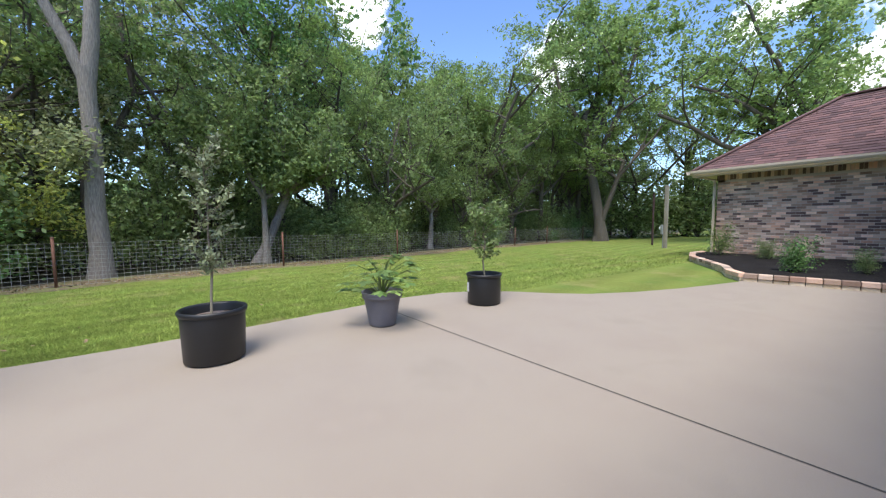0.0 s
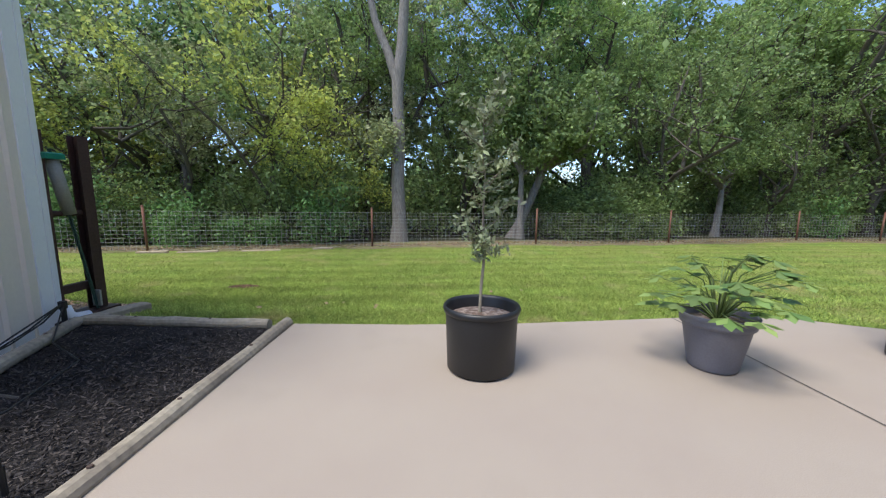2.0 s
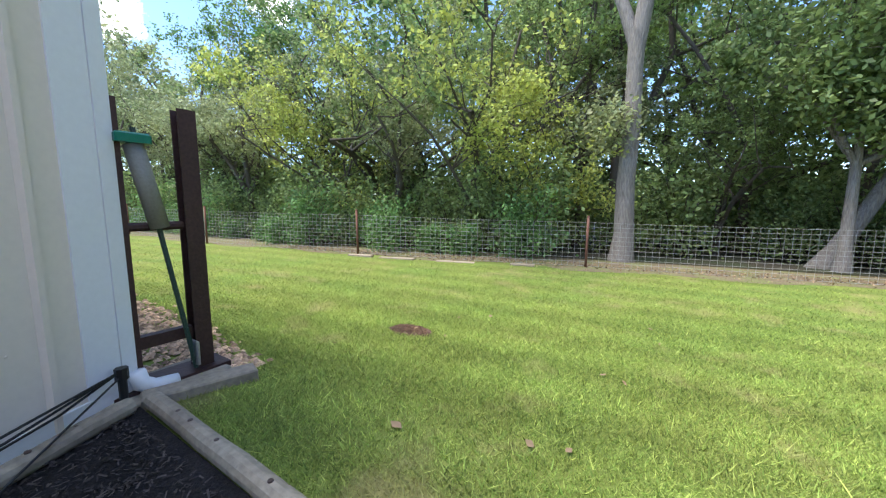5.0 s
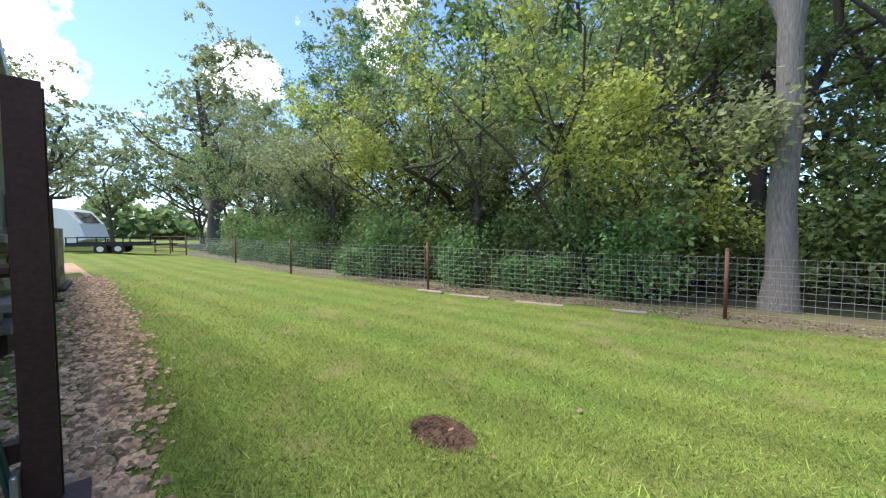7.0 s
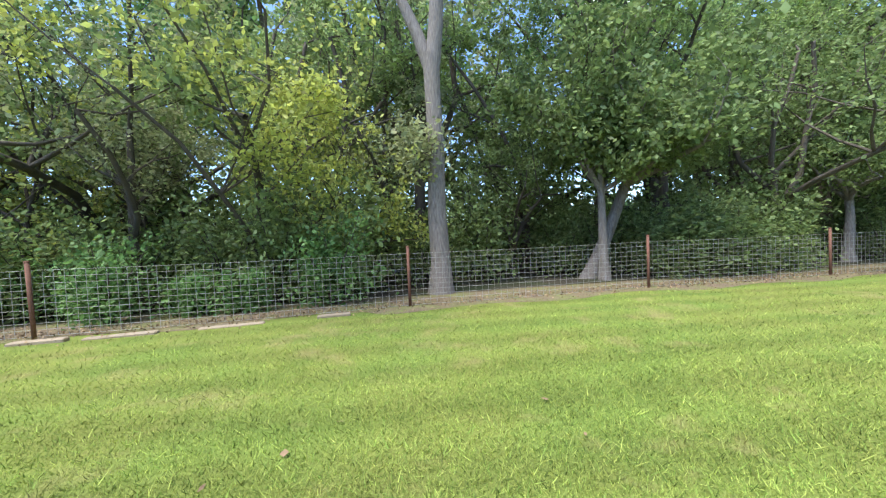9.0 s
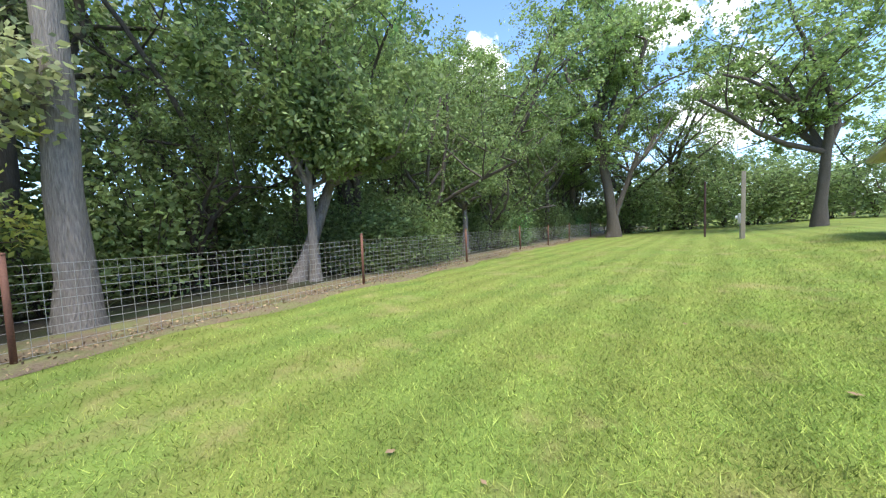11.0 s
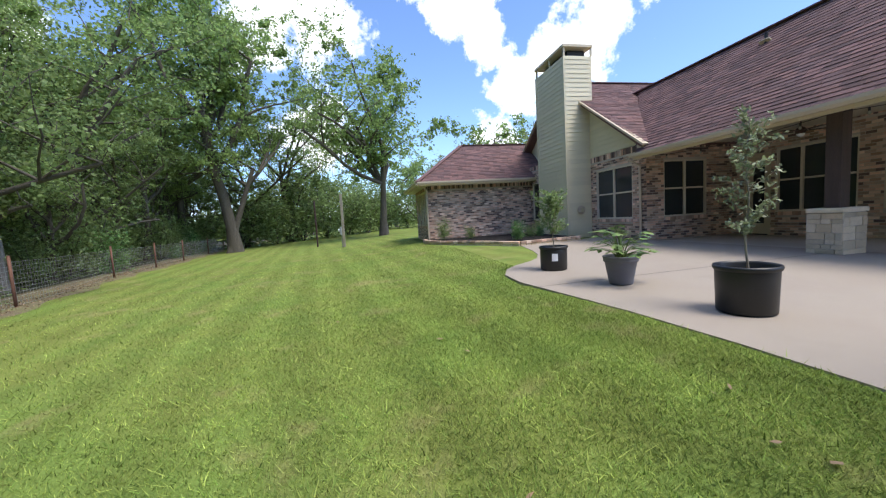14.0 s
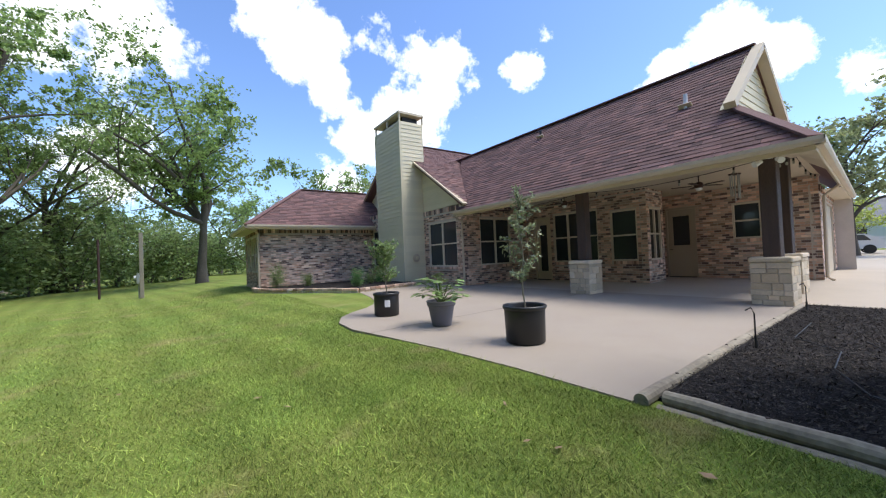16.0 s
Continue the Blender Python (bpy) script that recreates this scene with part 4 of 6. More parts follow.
# ---- trees ----
def grow(seed, height, spread_, trunk, forks, leaf_mat, bark, leaves, leaf_size, low=0.35, puff=0.5, lean=(0, 0), fork_at=0.45, droop=0.3, wander=0.05, steep=1.0, taper=0.55):
    """A trunk that forks into limbs and twigs, and a crown of leaf clumps about the twig ends. Returns the two meshes."""
    r = np.random.default_rng(seed)
    wood, tips = MB(), []

    def limb(p, d, length, rad, depth):
        n = 5 if depth == 0 else 4
        pts, q, w = [Vector(p)], Vector(p), Vector(d).normalized()
        for i in range(n):
            w = (w + Vector(r.normal(0, wander if depth == 0 else 0.2, 3)) + Vector((0, 0, 0.04 if depth else 0.06))).normalized()
            q = q + w * length / n
            pts.append(q.copy())
        end = rad * (taper if depth == 0 else 0.55 if depth == 1 else 0.25)
        radii = [rad + (end - rad) * i / n for i in range(n + 1)]
        if depth == 0:
            radii[0] *= 1.45
        wood.tube(pts, radii, 10 if depth == 0 else (6 if depth == 1 else 4), False)
        if depth >= 2:
            tips.extend(pts[1:])
            if depth == 3:
                return
        kids = forks if depth == 0 else (4 if depth == 1 else 2)
        for k in range(kids):
            t = (r.uniform(max(low / max(fork_at, 0.01), 0.2) if fork_at > low else 0.6, 1.0) if depth == 0 else r.uniform(0.35, 1.0)) if k else 1.0
            i = min(int(t * n), n)
            base = pts[i]
            ang = r.uniform(0, 2 * math.pi) + k * 2.4
            out = Vector((math.cos(ang), math.sin(ang), r.uniform(0.25, 1.1) if depth else r.uniform(0.5, 1.5) * steep))
            limb(base, out, (height * (1 - fork_at) * 0.62 if depth == 0 else length * 0.62) * r.uniform(0.75, 1.15) * (spread_ if depth == 0 else 1), max(radii[i] * (0.74 if depth == 0 else 0.62), 0.012), depth + 1)
    limb((0, 0, -0.15), (lean[0], lean[1], 1), height * fork_at, trunk, 0)
    T = np.array([tuple(p) for p in tips])
    weight = r.exponential(1.0, len(T)) ** 1.3 + 0.05
    which = r.choice(len(T), leaves, p=weight / weight.sum())
    wide = (puff * r.uniform(0.3, 0.75, len(T)))[which][:, None]
    spray = r.normal(0, 1, (len(T), 7, 3))[which, r.integers(0, 7, leaves)]
    c = T[which] + spray * wide * (1.1, 1.1, 0.65) + r.normal(0, 0.17, (leaves, 3)) * (1, 1, 0.7)
    c = c[c[:, 2] > 0.4]
    return wood.mesh("trunk", True), quads_mesh("crown", leaf_quads(c, leaf_size, r, droop), leaf_mat), bark


def tree(meshes, x, y, turn=0, s=1.0, name="tree", label="leafy tree", group="", cat="tree", up=0.0):
    t = thing(name, label, cat, (x, y, float(ground_z(x, y)) + up), turn, group)
    t.scale = (s, s, s)
    part("trunk", meshes[0], meshes[2], t)
    part("crown", meshes[1], None, t)
    return t


def kinds(leaves, size):
    """Two or three trees of each kind with that many leaves."""
    return dict(
        pecan=[grow(10 + i, 19, 1.0, 0.30, 5, LEAF["mid"], M["darkbark"], leaves, size, 0.3, 0.72) for i in range(2)],
        dark=[grow(20 + i, 15, 1.1, 0.26, 6, LEAF["dark"], M["darkbark"], leaves, size, 0.12, 0.80, fork_at=0.3) for i in range(3)],
        yellow=[grow(30 + i, 13, 1.0, 0.14, 7, LEAF["yellow"], M["darkbark"], leaves, size, 0.06, 0.66, fork_at=0.26) for i in range(2)],
        olive=[grow(40 + i, 18, 0.85, 0.20, 6, LEAF["olive"], M["darkbark"], leaves, size, 0.15, 0.72, fork_at=0.4) for i in range(3)],
        bright=[grow(50, 21, 0.75, 0.20, 6, LEAF["weed"], M["darkbark"], leaves, size, 0.3, 0.75, fork_at=0.42)],
    )


KIND, THIN = kinds(12000, 0.11), kinds(3800, 0.23)


def shrub(seed, h, w, leaves, size, mat):
    """A bush of several stems with leaf clumps down to the ground."""
    r = np.random.default_rng(seed)
    wood, tips = MB(), []
    for k in range(7):
        a = r.uniform(0, 6.28)
        e = Vector((math.cos(a) * w * r.uniform(0.2, 1), math.sin(a) * w * r.uniform(0.2, 1), h * r.uniform(0.55, 1)))
        mid = Vector((e.x * 0.4, e.y * 0.4, e.z * 0.55))
        wood.tube([(0, 0, -0.1), mid, e], [0.03, 0.02, 0.006], 4, False)
        tips += [mid * 0.6, mid, mid.lerp(e, 0.5), e, Vector((e.x, e.y, e.z * 0.35))]
    T = np.array([tuple(p) for p in tips])
    c = T[r.integers(0, len(T), leaves)] + r.normal(0, 0.24, (leaves, 3)) * (w, w, h * 0.55)
    c = c[c[:, 2] > 0.02]
    return wood.mesh("stem", True), quads_mesh("foliage", leaf_quads(c, size, r), mat), M["darkbark"]


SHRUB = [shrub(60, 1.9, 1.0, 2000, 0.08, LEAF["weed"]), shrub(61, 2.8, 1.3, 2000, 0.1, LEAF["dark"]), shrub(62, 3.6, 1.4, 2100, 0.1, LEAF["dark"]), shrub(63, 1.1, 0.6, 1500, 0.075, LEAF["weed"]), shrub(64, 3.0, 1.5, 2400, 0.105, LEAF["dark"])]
ROWS_LABEL = dict(pecan="tall pecan tree with open green crown", dark="dense dark green tree at the wood's edge", yellow="yellow-green young tree at the wood's edge", olive="grey-green tree in the wood", bright="tall bright green tree in the wood")
# named trees of the yard edge
def forked_tree():
    """A straight grey trunk that splits high up into two strong limbs under an open crown."""
    r = np.random.default_rng(71)
    wood, tips = MB(), []
    wood.tube([(0, 0, -0.2), (0.0, 0, 0.25), (0.03, 0, 0.9), (-0.02, 0, 2.4), (0.05, 0.02, 4.2), (0.02, 0, 5.7), (0.02, 0, 6.75)], [0.46, 0.36, 0.29, 0.26, 0.235, 0.22, 0.24], 14, False)
    limbs = ([(0.0, 0, 6.3), (-0.35, 0.02, 7.4), (-0.85, 0.1, 8.6), (-1.25, 0.2, 10.4), (-1.9, 0.2, 12.5), (-2.1, 0.1, 15.0)], [(0.03, 0, 6.3), (0.2, 0, 7.6), (0.32, -0.05, 9.2), (0.7, -0.2, 11.2), (0.8, 0.1, 13.4), (1.3, 0.2, 16.0)])
    for k, pts in enumerate(limbs):
        wood.tube(pts, [(0.19, 0.17, 0.14, 0.11, 0.08, 0.03), (0.23, 0.21, 0.18, 0.14, 0.09, 0.03)][k], 10, False)
        for p in pts[3:]:
            for n in range(7):
                a, ln = r.uniform(0, 6.28), r.uniform(1.2, 3.0)
                e = Vector(p) + Vector((math.cos(a) * ln, math.sin(a) * ln, r.uniform(0.2, 1.8)))
                mid = Vector(p).lerp(e, 0.5) + Vector((0, 0, 0.2))
                wood.tube([p, mid, e], [0.05, 0.035, 0.01], 5, False)
                tips += [tuple(mid), tuple(Vector(p).lerp(e, 0.75)), tuple(e)]
    tips += [(-0.45, -0.3, 4.0), (-0.65, -0.35, 4.1), (-0.3, -0.35, 4.25)] * 6
    wood.tube([(0, -0.2, 3.8), (-0.35, -0.3, 4.05), (-0.75, -0.35, 4.15)], [0.03, 0.02, 0.008], 5, False)
    T = np.array(tips)
    c = T[r.integers(0, len(T), 7000)] + r.normal(0, 0.38, (7000, 3))
    return wood.mesh("trunk", True), quads_mesh("crown", leaf_quads(c, 0.1, r), LEAF["olive"]), M["bark"]


tree(forked_tree(), -2.03, 16.8, 0, 1.0, "tree", "tall straight grey-barked tree with a high fork beside the fence")
slim = grow(72, 7.4, 1.1, 0.17, 6, LEAF["dark"], M["bark"], 13000, 0.11, 0.47, 0.7, fork_at=0.52, wander=0.008)
tree(slim, 3.2, 18.5, 0, 1.0, "tree", "slim pale-barked tree with a dense dark crown behind the fence")
leaning = grow(73, 8.8, 1.0, 0.25, 6, LEAF["dark"], M["bark"], 13000, 0.11, 0.5, 0.7, lean=(0.5, 0.05), fork_at=0.52, wander=0.01)
tree(leaning, 2.85, 19.2, 0, 1.0, "tree", "leaning grey-barked tree behind the slim one")
lean2 = grow(74, 8.0, 1.0, 0.2, 6, LEAF["dark"], M["bark"], 13000, 0.09, 0.4, 0.7, lean=(0.15, 0.0), fork_at=0.42)
tree(lean2, 13.8, 21.6, 40, 1.0, "tree", "grey-trunked tree with a low dark crown behind the fence")
pec = grow(75, 20, 1.0, 0.36, 5, LEAF["mid"], M["darkbark"], 12000, 0.105, 0.3, 0.7, fork_at=0.4)
tree(pec, 26.8, 26.3, 10, 0.95, "tree", ROWS_LABEL["pecan"])
pec2 = grow(76, 23, 1.1, 0.40, 7, LEAF["mid"], M["darkbark"], 26000, 0.15, 0.24, 1.15, lean=(-0.12, 0), fork_at=0.42)
tree(pec2, 30.2, 19.2, 20, 1.15, "tree", "broad double-trunked pecan on the lawn's edge")
tree(grow(77, 16, 1.0, 0.26, 4, LEAF["mid"], M["darkbark"], 7000, 0.14, 0.3, 0.7, lean=(-0.3, 0.1), fork_at=0.45), 29.8, 19.5, 120, 1.0, "tree", "leaning second stem of the lawn pecan")
tree(grow(78, 22, 1.0, 0.34, 8, LEAF["mid"], M["darkbark"], 26000, 0.15, 0.2, 1.25, fork_at=0.36), 31.4, 7.1, 75, 1.0, "tree", "big open-crowned pecan standing alone beyond the wing")

OAK = grow(79, 15, 1.15, 0.5, 6, LEAF["olive"], M["darkbark"], 9000, 0.2, 0.2, 1.0, fork_at=0.3, steep=0.7)
rw = random.Random(11)
# wood behind the fence, row by row; the kinds follow the stretch of fence
def kind_at(x, d):
    if -13.5 < x < -3.5 and d < 5:
        return "yellow" if rw.random() < 0.75 else "olive"
    if x < -13:
        return rw.choice(("olive", "olive", "bright", "dark"))
    if x < 18:
        return rw.choice(("dark", "dark", "olive", "pecan", "bright"))
    return rw.choice(("pecan", "dark", "pecan", "olive"))


for d0, step, s0, s1 in ((3.8, 3.4, 0.6, 0.85), (8.0, 3.9, 0.8, 1.05), (13, 4.8, 1.0, 1.3), (20, 6.5, 1.1, 1.35)):
    x = -34 + d0
    while x < (46 if d0 < 9 else 62):
        px, d = x + rw.uniform(-0.9, 0.9), d0 + rw.uniform(-1.1, 1.1)
        clear = d0 < 5 and (abs(px + 1.6) < 3.0 or abs(px - 3.4) < 2.6 or abs(px - 13.8) < 2.2)
        if d0 > 12 and -3 < px < 12 and rw.random() < 0.4:
            clear = True
        if not clear:
            k = kind_at(px, d)
            tree(rw.choice((KIND if d0 < 9 else THIN)[k]), px, fence_y(px) + d, rw.uniform(0, 360), rw.uniform(s0, s1), "tree", ROWS_LABEL[k], "wood behind the fence")
        x += step
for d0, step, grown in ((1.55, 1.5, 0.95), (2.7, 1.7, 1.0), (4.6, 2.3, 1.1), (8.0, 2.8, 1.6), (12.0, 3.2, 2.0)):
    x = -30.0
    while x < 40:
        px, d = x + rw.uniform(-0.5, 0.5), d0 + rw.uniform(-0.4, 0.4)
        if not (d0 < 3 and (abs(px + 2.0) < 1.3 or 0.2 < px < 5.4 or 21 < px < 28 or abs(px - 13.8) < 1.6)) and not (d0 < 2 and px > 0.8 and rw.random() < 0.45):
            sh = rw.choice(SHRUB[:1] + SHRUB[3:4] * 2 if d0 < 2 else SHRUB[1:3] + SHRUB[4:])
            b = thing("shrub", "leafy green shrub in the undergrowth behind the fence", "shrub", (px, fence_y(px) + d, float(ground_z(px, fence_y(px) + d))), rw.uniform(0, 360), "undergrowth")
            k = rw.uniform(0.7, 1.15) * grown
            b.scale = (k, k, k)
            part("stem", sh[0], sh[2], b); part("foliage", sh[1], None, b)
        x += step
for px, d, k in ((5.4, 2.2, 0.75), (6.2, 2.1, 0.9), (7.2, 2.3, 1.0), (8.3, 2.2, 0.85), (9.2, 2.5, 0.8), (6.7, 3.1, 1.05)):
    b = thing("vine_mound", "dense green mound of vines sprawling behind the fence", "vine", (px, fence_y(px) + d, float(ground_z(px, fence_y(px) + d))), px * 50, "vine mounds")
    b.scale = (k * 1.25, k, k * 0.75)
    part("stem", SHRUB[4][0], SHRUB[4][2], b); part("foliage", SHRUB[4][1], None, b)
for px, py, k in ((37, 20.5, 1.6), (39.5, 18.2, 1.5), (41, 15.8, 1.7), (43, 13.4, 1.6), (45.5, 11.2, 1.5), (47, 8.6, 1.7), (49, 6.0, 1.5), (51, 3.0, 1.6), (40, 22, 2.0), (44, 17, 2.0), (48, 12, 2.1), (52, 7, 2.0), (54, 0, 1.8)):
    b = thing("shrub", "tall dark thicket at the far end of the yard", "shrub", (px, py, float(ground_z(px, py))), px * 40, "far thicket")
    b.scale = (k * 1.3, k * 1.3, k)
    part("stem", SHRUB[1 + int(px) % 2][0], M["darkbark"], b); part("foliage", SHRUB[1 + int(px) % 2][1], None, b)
for x, y, turn, sc in ((-38.5, 12.6, 0, 1.25), (-43.0, 1.6, 130, 0.95)):
    tree(OAK, x, y, turn, sc, "tree", "spreading dark-limbed oak with an open crown", "old oaks")
# far trees: beyond the drive, behind the house, down the yard
FAR = [(-52, 15, "olive", 1.25), (-60, 6, "olive", 1.1), (-66, 16, "dark", 1.2), (-48, -3, "dark", 1.0), (-58, -12, "olive", 1.1), (-70, -4, "pecan", 1.0), (-46, 19, "olive", 1.2),
       (48, 14, "dark", 0.7), (52, 9, "dark", 0.65), (56, 18, "olive", 0.9), (60, 4, "pecan", 0.8), (64, 12, "dark", 0.9), (58, -6, "olive", 0.8), (46, 2, "dark", 0.5), (70, -2, "pecan", 0.9), (75, 20, "dark", 1.1), (42, 17, "dark", 0.7),
       (34, -4, "pecan", 0.75), (38, -8, "olive", 0.7),
       (1.2, -27, "olive", 1.2), (4.2, -30, "olive", 1.25), (7, -26, "dark", 1.2), (-6, -40, "olive", 1.1), (-18, -36, "dark", 1.2), (3.0, -44, "yellow", 0.8), (9, -36, "olive", 1.2)]
for i, (x, y, k, s) in enumerate(FAR):
    tree(THIN[k][i % len(THIN[k])], x, y, i * 67, s * (0.72 if y < -20 else 1.0), "tree", "distant " + ROWS_LABEL[k].split(" at ")[0].split(" in ")[0] + " across the grounds", "distant trees")
for x, y, k, sc in ((17.5, 26.5, "pecan", 1.2), (22.0, 25.0, "pecan", 1.1), (35.5, 25.5, "pecan", 1.2), (39.0, 21.0, "dark", 1.1), (44, 18, "pecan", 1.1), (8.0, 24.0, "pecan", 1.15), (-4.4, 21.2, "olive", 0.85), (0.6, 21.0, "dark", 0.5)):
    tree(KIND[k][0], x, y, x * 31, sc, "tree", ROWS_LABEL[k], "wood behind the fence")
# tree line that closes the horizon, far behind everything
r = np.random.default_rng(8)
for k, (a0, a1, rad) in enumerate(((0.0, 1.2, 120), (1.2, 2.2, 110), (2.2, 3.3, 120), (3.3, 4.6, 140), (4.6, 6.28, 130))):
    a = r.uniform(a0, a1, 9000)
    lump = 6 + 3 * np.sin(a * 23) + 2 * np.sin(a * 57 + 1)
    c = np.stack([np.cos(a) * (rad + r.normal(0, 4, 9000)), np.sin(a) * (rad + r.normal(0, 4, 9000)), r.uniform(-2, 1, 9000) + lump * r.uniform(0, 1.1, 9000)], axis=1)
    tagged(part("far_woods", quads_mesh("far_woods", leaf_quads(c, 1.3, r), LEAF["dark"])  , None), "hazy green tree line on the horizon", "woods", "", "stuff")


# brown leaf litter and bits of bark along the fence
lx = r.uniform(-12, 26, 7000)
ly = np.interp(lx, FX, FY) + r.normal(0.25, 0.42, 7000)
lq = leaf_quads(np.stack([lx, ly, ground_z(lx, ly) + 0.06], axis=1), 0.03, r, 0.0, 1.6)
tagged(part("leaf_litter", quads_mesh("leaf_litter", lq, M["litter"])), "dry brown leaves and bark scattered under the fence", "leaf litter", "", "stuff")


# ---- patio: pots and plants ----
def sapling(seed, h, leaves, size, wide, mat, shoots_n):
    """A young tree: a thin stem with side shoots carrying single leaves."""
    r = np.random.default_rng(seed)
    stem, cs = MB(), []
    pts = [Vector((0.015 * math.sin(i * 1.3), 0.015 * math.cos(i * 1.7), h * i / 8)) for i in range(9)]
    stem.tube(pts, [0.0125 - 0.0011 * i for i in range(9)], 6, False)
    shoots = []
    for k in range(shoots_n):
        t = r.uniform(0.26, 1.0)
        p = pts[0].lerp(pts[-1], t)
        a = r.uniform(0, 6.28)
        ln = wide * r.uniform(0.35, 1.0) * (1.15 - 0.9 * abs(t - 0.5))
        e = p + Vector((math.cos(a) * ln, math.sin(a) * ln, ln * r.uniform(0.2, 1.3)))
        mid = p.lerp(e, 0.5) + Vector((0, 0, -0.015))
        shoots.append(MB().tube([p, mid, e], [0.005, 0.0035, 0.0015], 4, False).mesh("shoot"))
        for q in np.linspace(0.15, 1, 8):
            cs.append(tuple(p.lerp(e, q)))
    T = np.array(cs)
    c = T[r.integers(0, len(T), leaves)] + r.normal(0, 0.024, (leaves, 3))
    return stem.mesh("stem", True), shoots, quads_mesh("leaves", leaf_quads(c, size, r, 0.2, 2.3), mat)


def nursery_pot(x, y, rim, base, h, label, turn=0, white=None):
    p = thing("plant_pot", label, "plant pot", (x, y, 0), turn, "patio pots")
    R, B = rim / 2, base / 2
    body = MB().lathe([(0, 0.004), (B - 0.02, 0.004), (B, 0.02), (B + (R - B) * 0.9 - 0.01, h - 0.07), (R - 0.012, h - 0.065), (R - 0.012, h - 0.045)], 48)
    part("body", body, M["pot"], p, "", True)
    part("rim", MB().lathe([(R - 0.014, h - 0.05), (R, h - 0.045), (R + 0.008, h - 0.02), (R, h), (R - 0.012, h), (R - 0.022, h - 0.02), (R - 0.03, h - 0.14)], 48), M["pot"], p, "rolled black plastic rim", True)
    soil = MB().lathe([(0, h - 0.055), (R * 0.35, h - 0.06), (R * 0.7, h - 0.075), (R - 0.028, h - 0.09)], 32)
    part("soil", soil, M["soil"], p, "dry bark-flecked potting soil", True)
    if white:
        n, vs = 6, []
        for i in range(n + 1):
            a = white + (i / n - 0.5) * 0.42
            vs += [(math.cos(a) * (R - 0.006), math.sin(a) * (R - 0.006), z) for z in (h * 0.42, h * 0.72)]
        part("label", MB().add(vs, [(2 * i, 2 * i + 2, 2 * i + 3, 2 * i + 1) for i in range(n)]), M["label"], p, "blank white paper label")
    return p


nursery_pot(0.645, 4.52, 0.54, 0.49, 0.475, "large black nursery pot holding a young tree", 20)
nursery_pot(4.085, 4.765, 0.52, 0.49, 0.455, "large black nursery pot with a white label", 0, white=2.75)


def potted_tree(x, y, z, seed, h, leaves, size, wide, label, mat, shoots_n):
    t = thing("sapling", label, "young tree", (x, y, z), seed * 40)
    a, shoots, b = sapling(seed, h, leaves, size, wide, mat, shoots_n)
    part("stem", a, M["twig"], t); part("leaves", b, None, t)
    for q in shoots:
        part("shoot", q, M["twig"], t)


potted_tree(0.645, 4.52, 0.42, 3, 1.46, 950, 0.025, 0.27, "slender young oak with small grey-green leaves in a pot", LEAF["sapling"], 30)
potted_tree(4.085, 4.765, 0.395, 5, 1.02, 1500, 0.030, 0.42, "bushy young tree with dull green leaves in a pot", LEAF["dark"], 40)
gp = thing("planter", "grey tapered plastic planter with a banded rim", "plant pot", (2.36, 4.625, 0), group="patio pots")
part("body", MB().lathe([(0, 0.004), (0.15, 0.004), (0.16, 0.02), (0.165, 0.05), (0.215, 0.33)], 48), M["greypot"], gp, "", True)
part("rim", MB().lathe([(0.215, 0.33), (0.232, 0.335), (0.236, 0.36), (0.232, 0.37), (0.236, 0.38), (0.246, 0.41), (0.238, 0.415), (0.225, 0.40), (0.205, 0.31)], 48), M["greypot"], gp, "thick banded grey rim", True)
part("soil", MB().lathe([(0, 0.36), (0.12, 0.355), (0.21, 0.345)], 32), M["soil"], gp, "", True)


def fig_plant(x, y, z):
    """A low plant on several stalks with hand-shaped leaves."""
    t = thing("fig_plant", "low leafy plant with lobed hand-shaped green leaves", "plant", (x, y, z))
    r = np.random.default_rng(4)
    stems, lobes = MB(), []
    for k in range(48):
        a, ln = r.uniform(0, 6.28), r.uniform(0.1, 0.44)
        e = Vector((math.cos(a) * ln, math.sin(a) * ln, r.uniform(0.14, 0.52) * (1.2 - ln)))
        stems.tube([(0, 0, 0), Vector((e.x * 0.4, e.y * 0.4, e.z * 0.75)), e], [0.007, 0.005, 0.003], 4, False)
        for j in range(5):
            b = a + (j - 2) * 0.62
            d = np.array((math.cos(b), math.sin(b), -0.25 + r.uniform(-0.2, 0.2)))
            s = np.array((-math.sin(b), math.cos(b), r.uniform(-0.2, 0.2))) * 0.034
            c = np.array(e); L = 0.15 if j == 2 else 0.115
            lobes.append([c, c + d * L * 0.6 + s, c + d * L, c + d * L * 0.6 - s])
    part("stalk", stems, LEAF["dark"], t); part("leaves", quads_mesh("leaves", np.array(lobes), LEAF["fig"]), None, t)


fig_plant(2.36, 4.625, 0.345)

# ---- mulch bed and timbers ----
slab("ground_mulch_bed", [(-1.0, -0.85), (-1.17, 5.16), (-3.15, 5.16), (-2.5, 3.4), (-2.45, -0.85)], -0.1, 0.01, M["mulch"], "bed of dark black bark mulch", "mulch bed")
r = np.random.default_rng(21)
n = 24000
u, v = r.uniform(0, 1, n), r.uniform(0, 1, n)
yy = -0.8 + u * 5.9
xx = -1.03 - 0.03 * (yy + 0.8) - v * (np.interp(yy, (-0.85, 3.4, 5.2), (1.35, 1.35, 1.9)))
c = np.stack([xx, yy, 0.015 + r.uniform(0, 0.025, n)], axis=1)
d = np.stack([r.normal(size=n), r.normal(size=n), r.normal(0, 0.35, n)], axis=1); d /= np.linalg.norm(d, axis=1)[:, None]
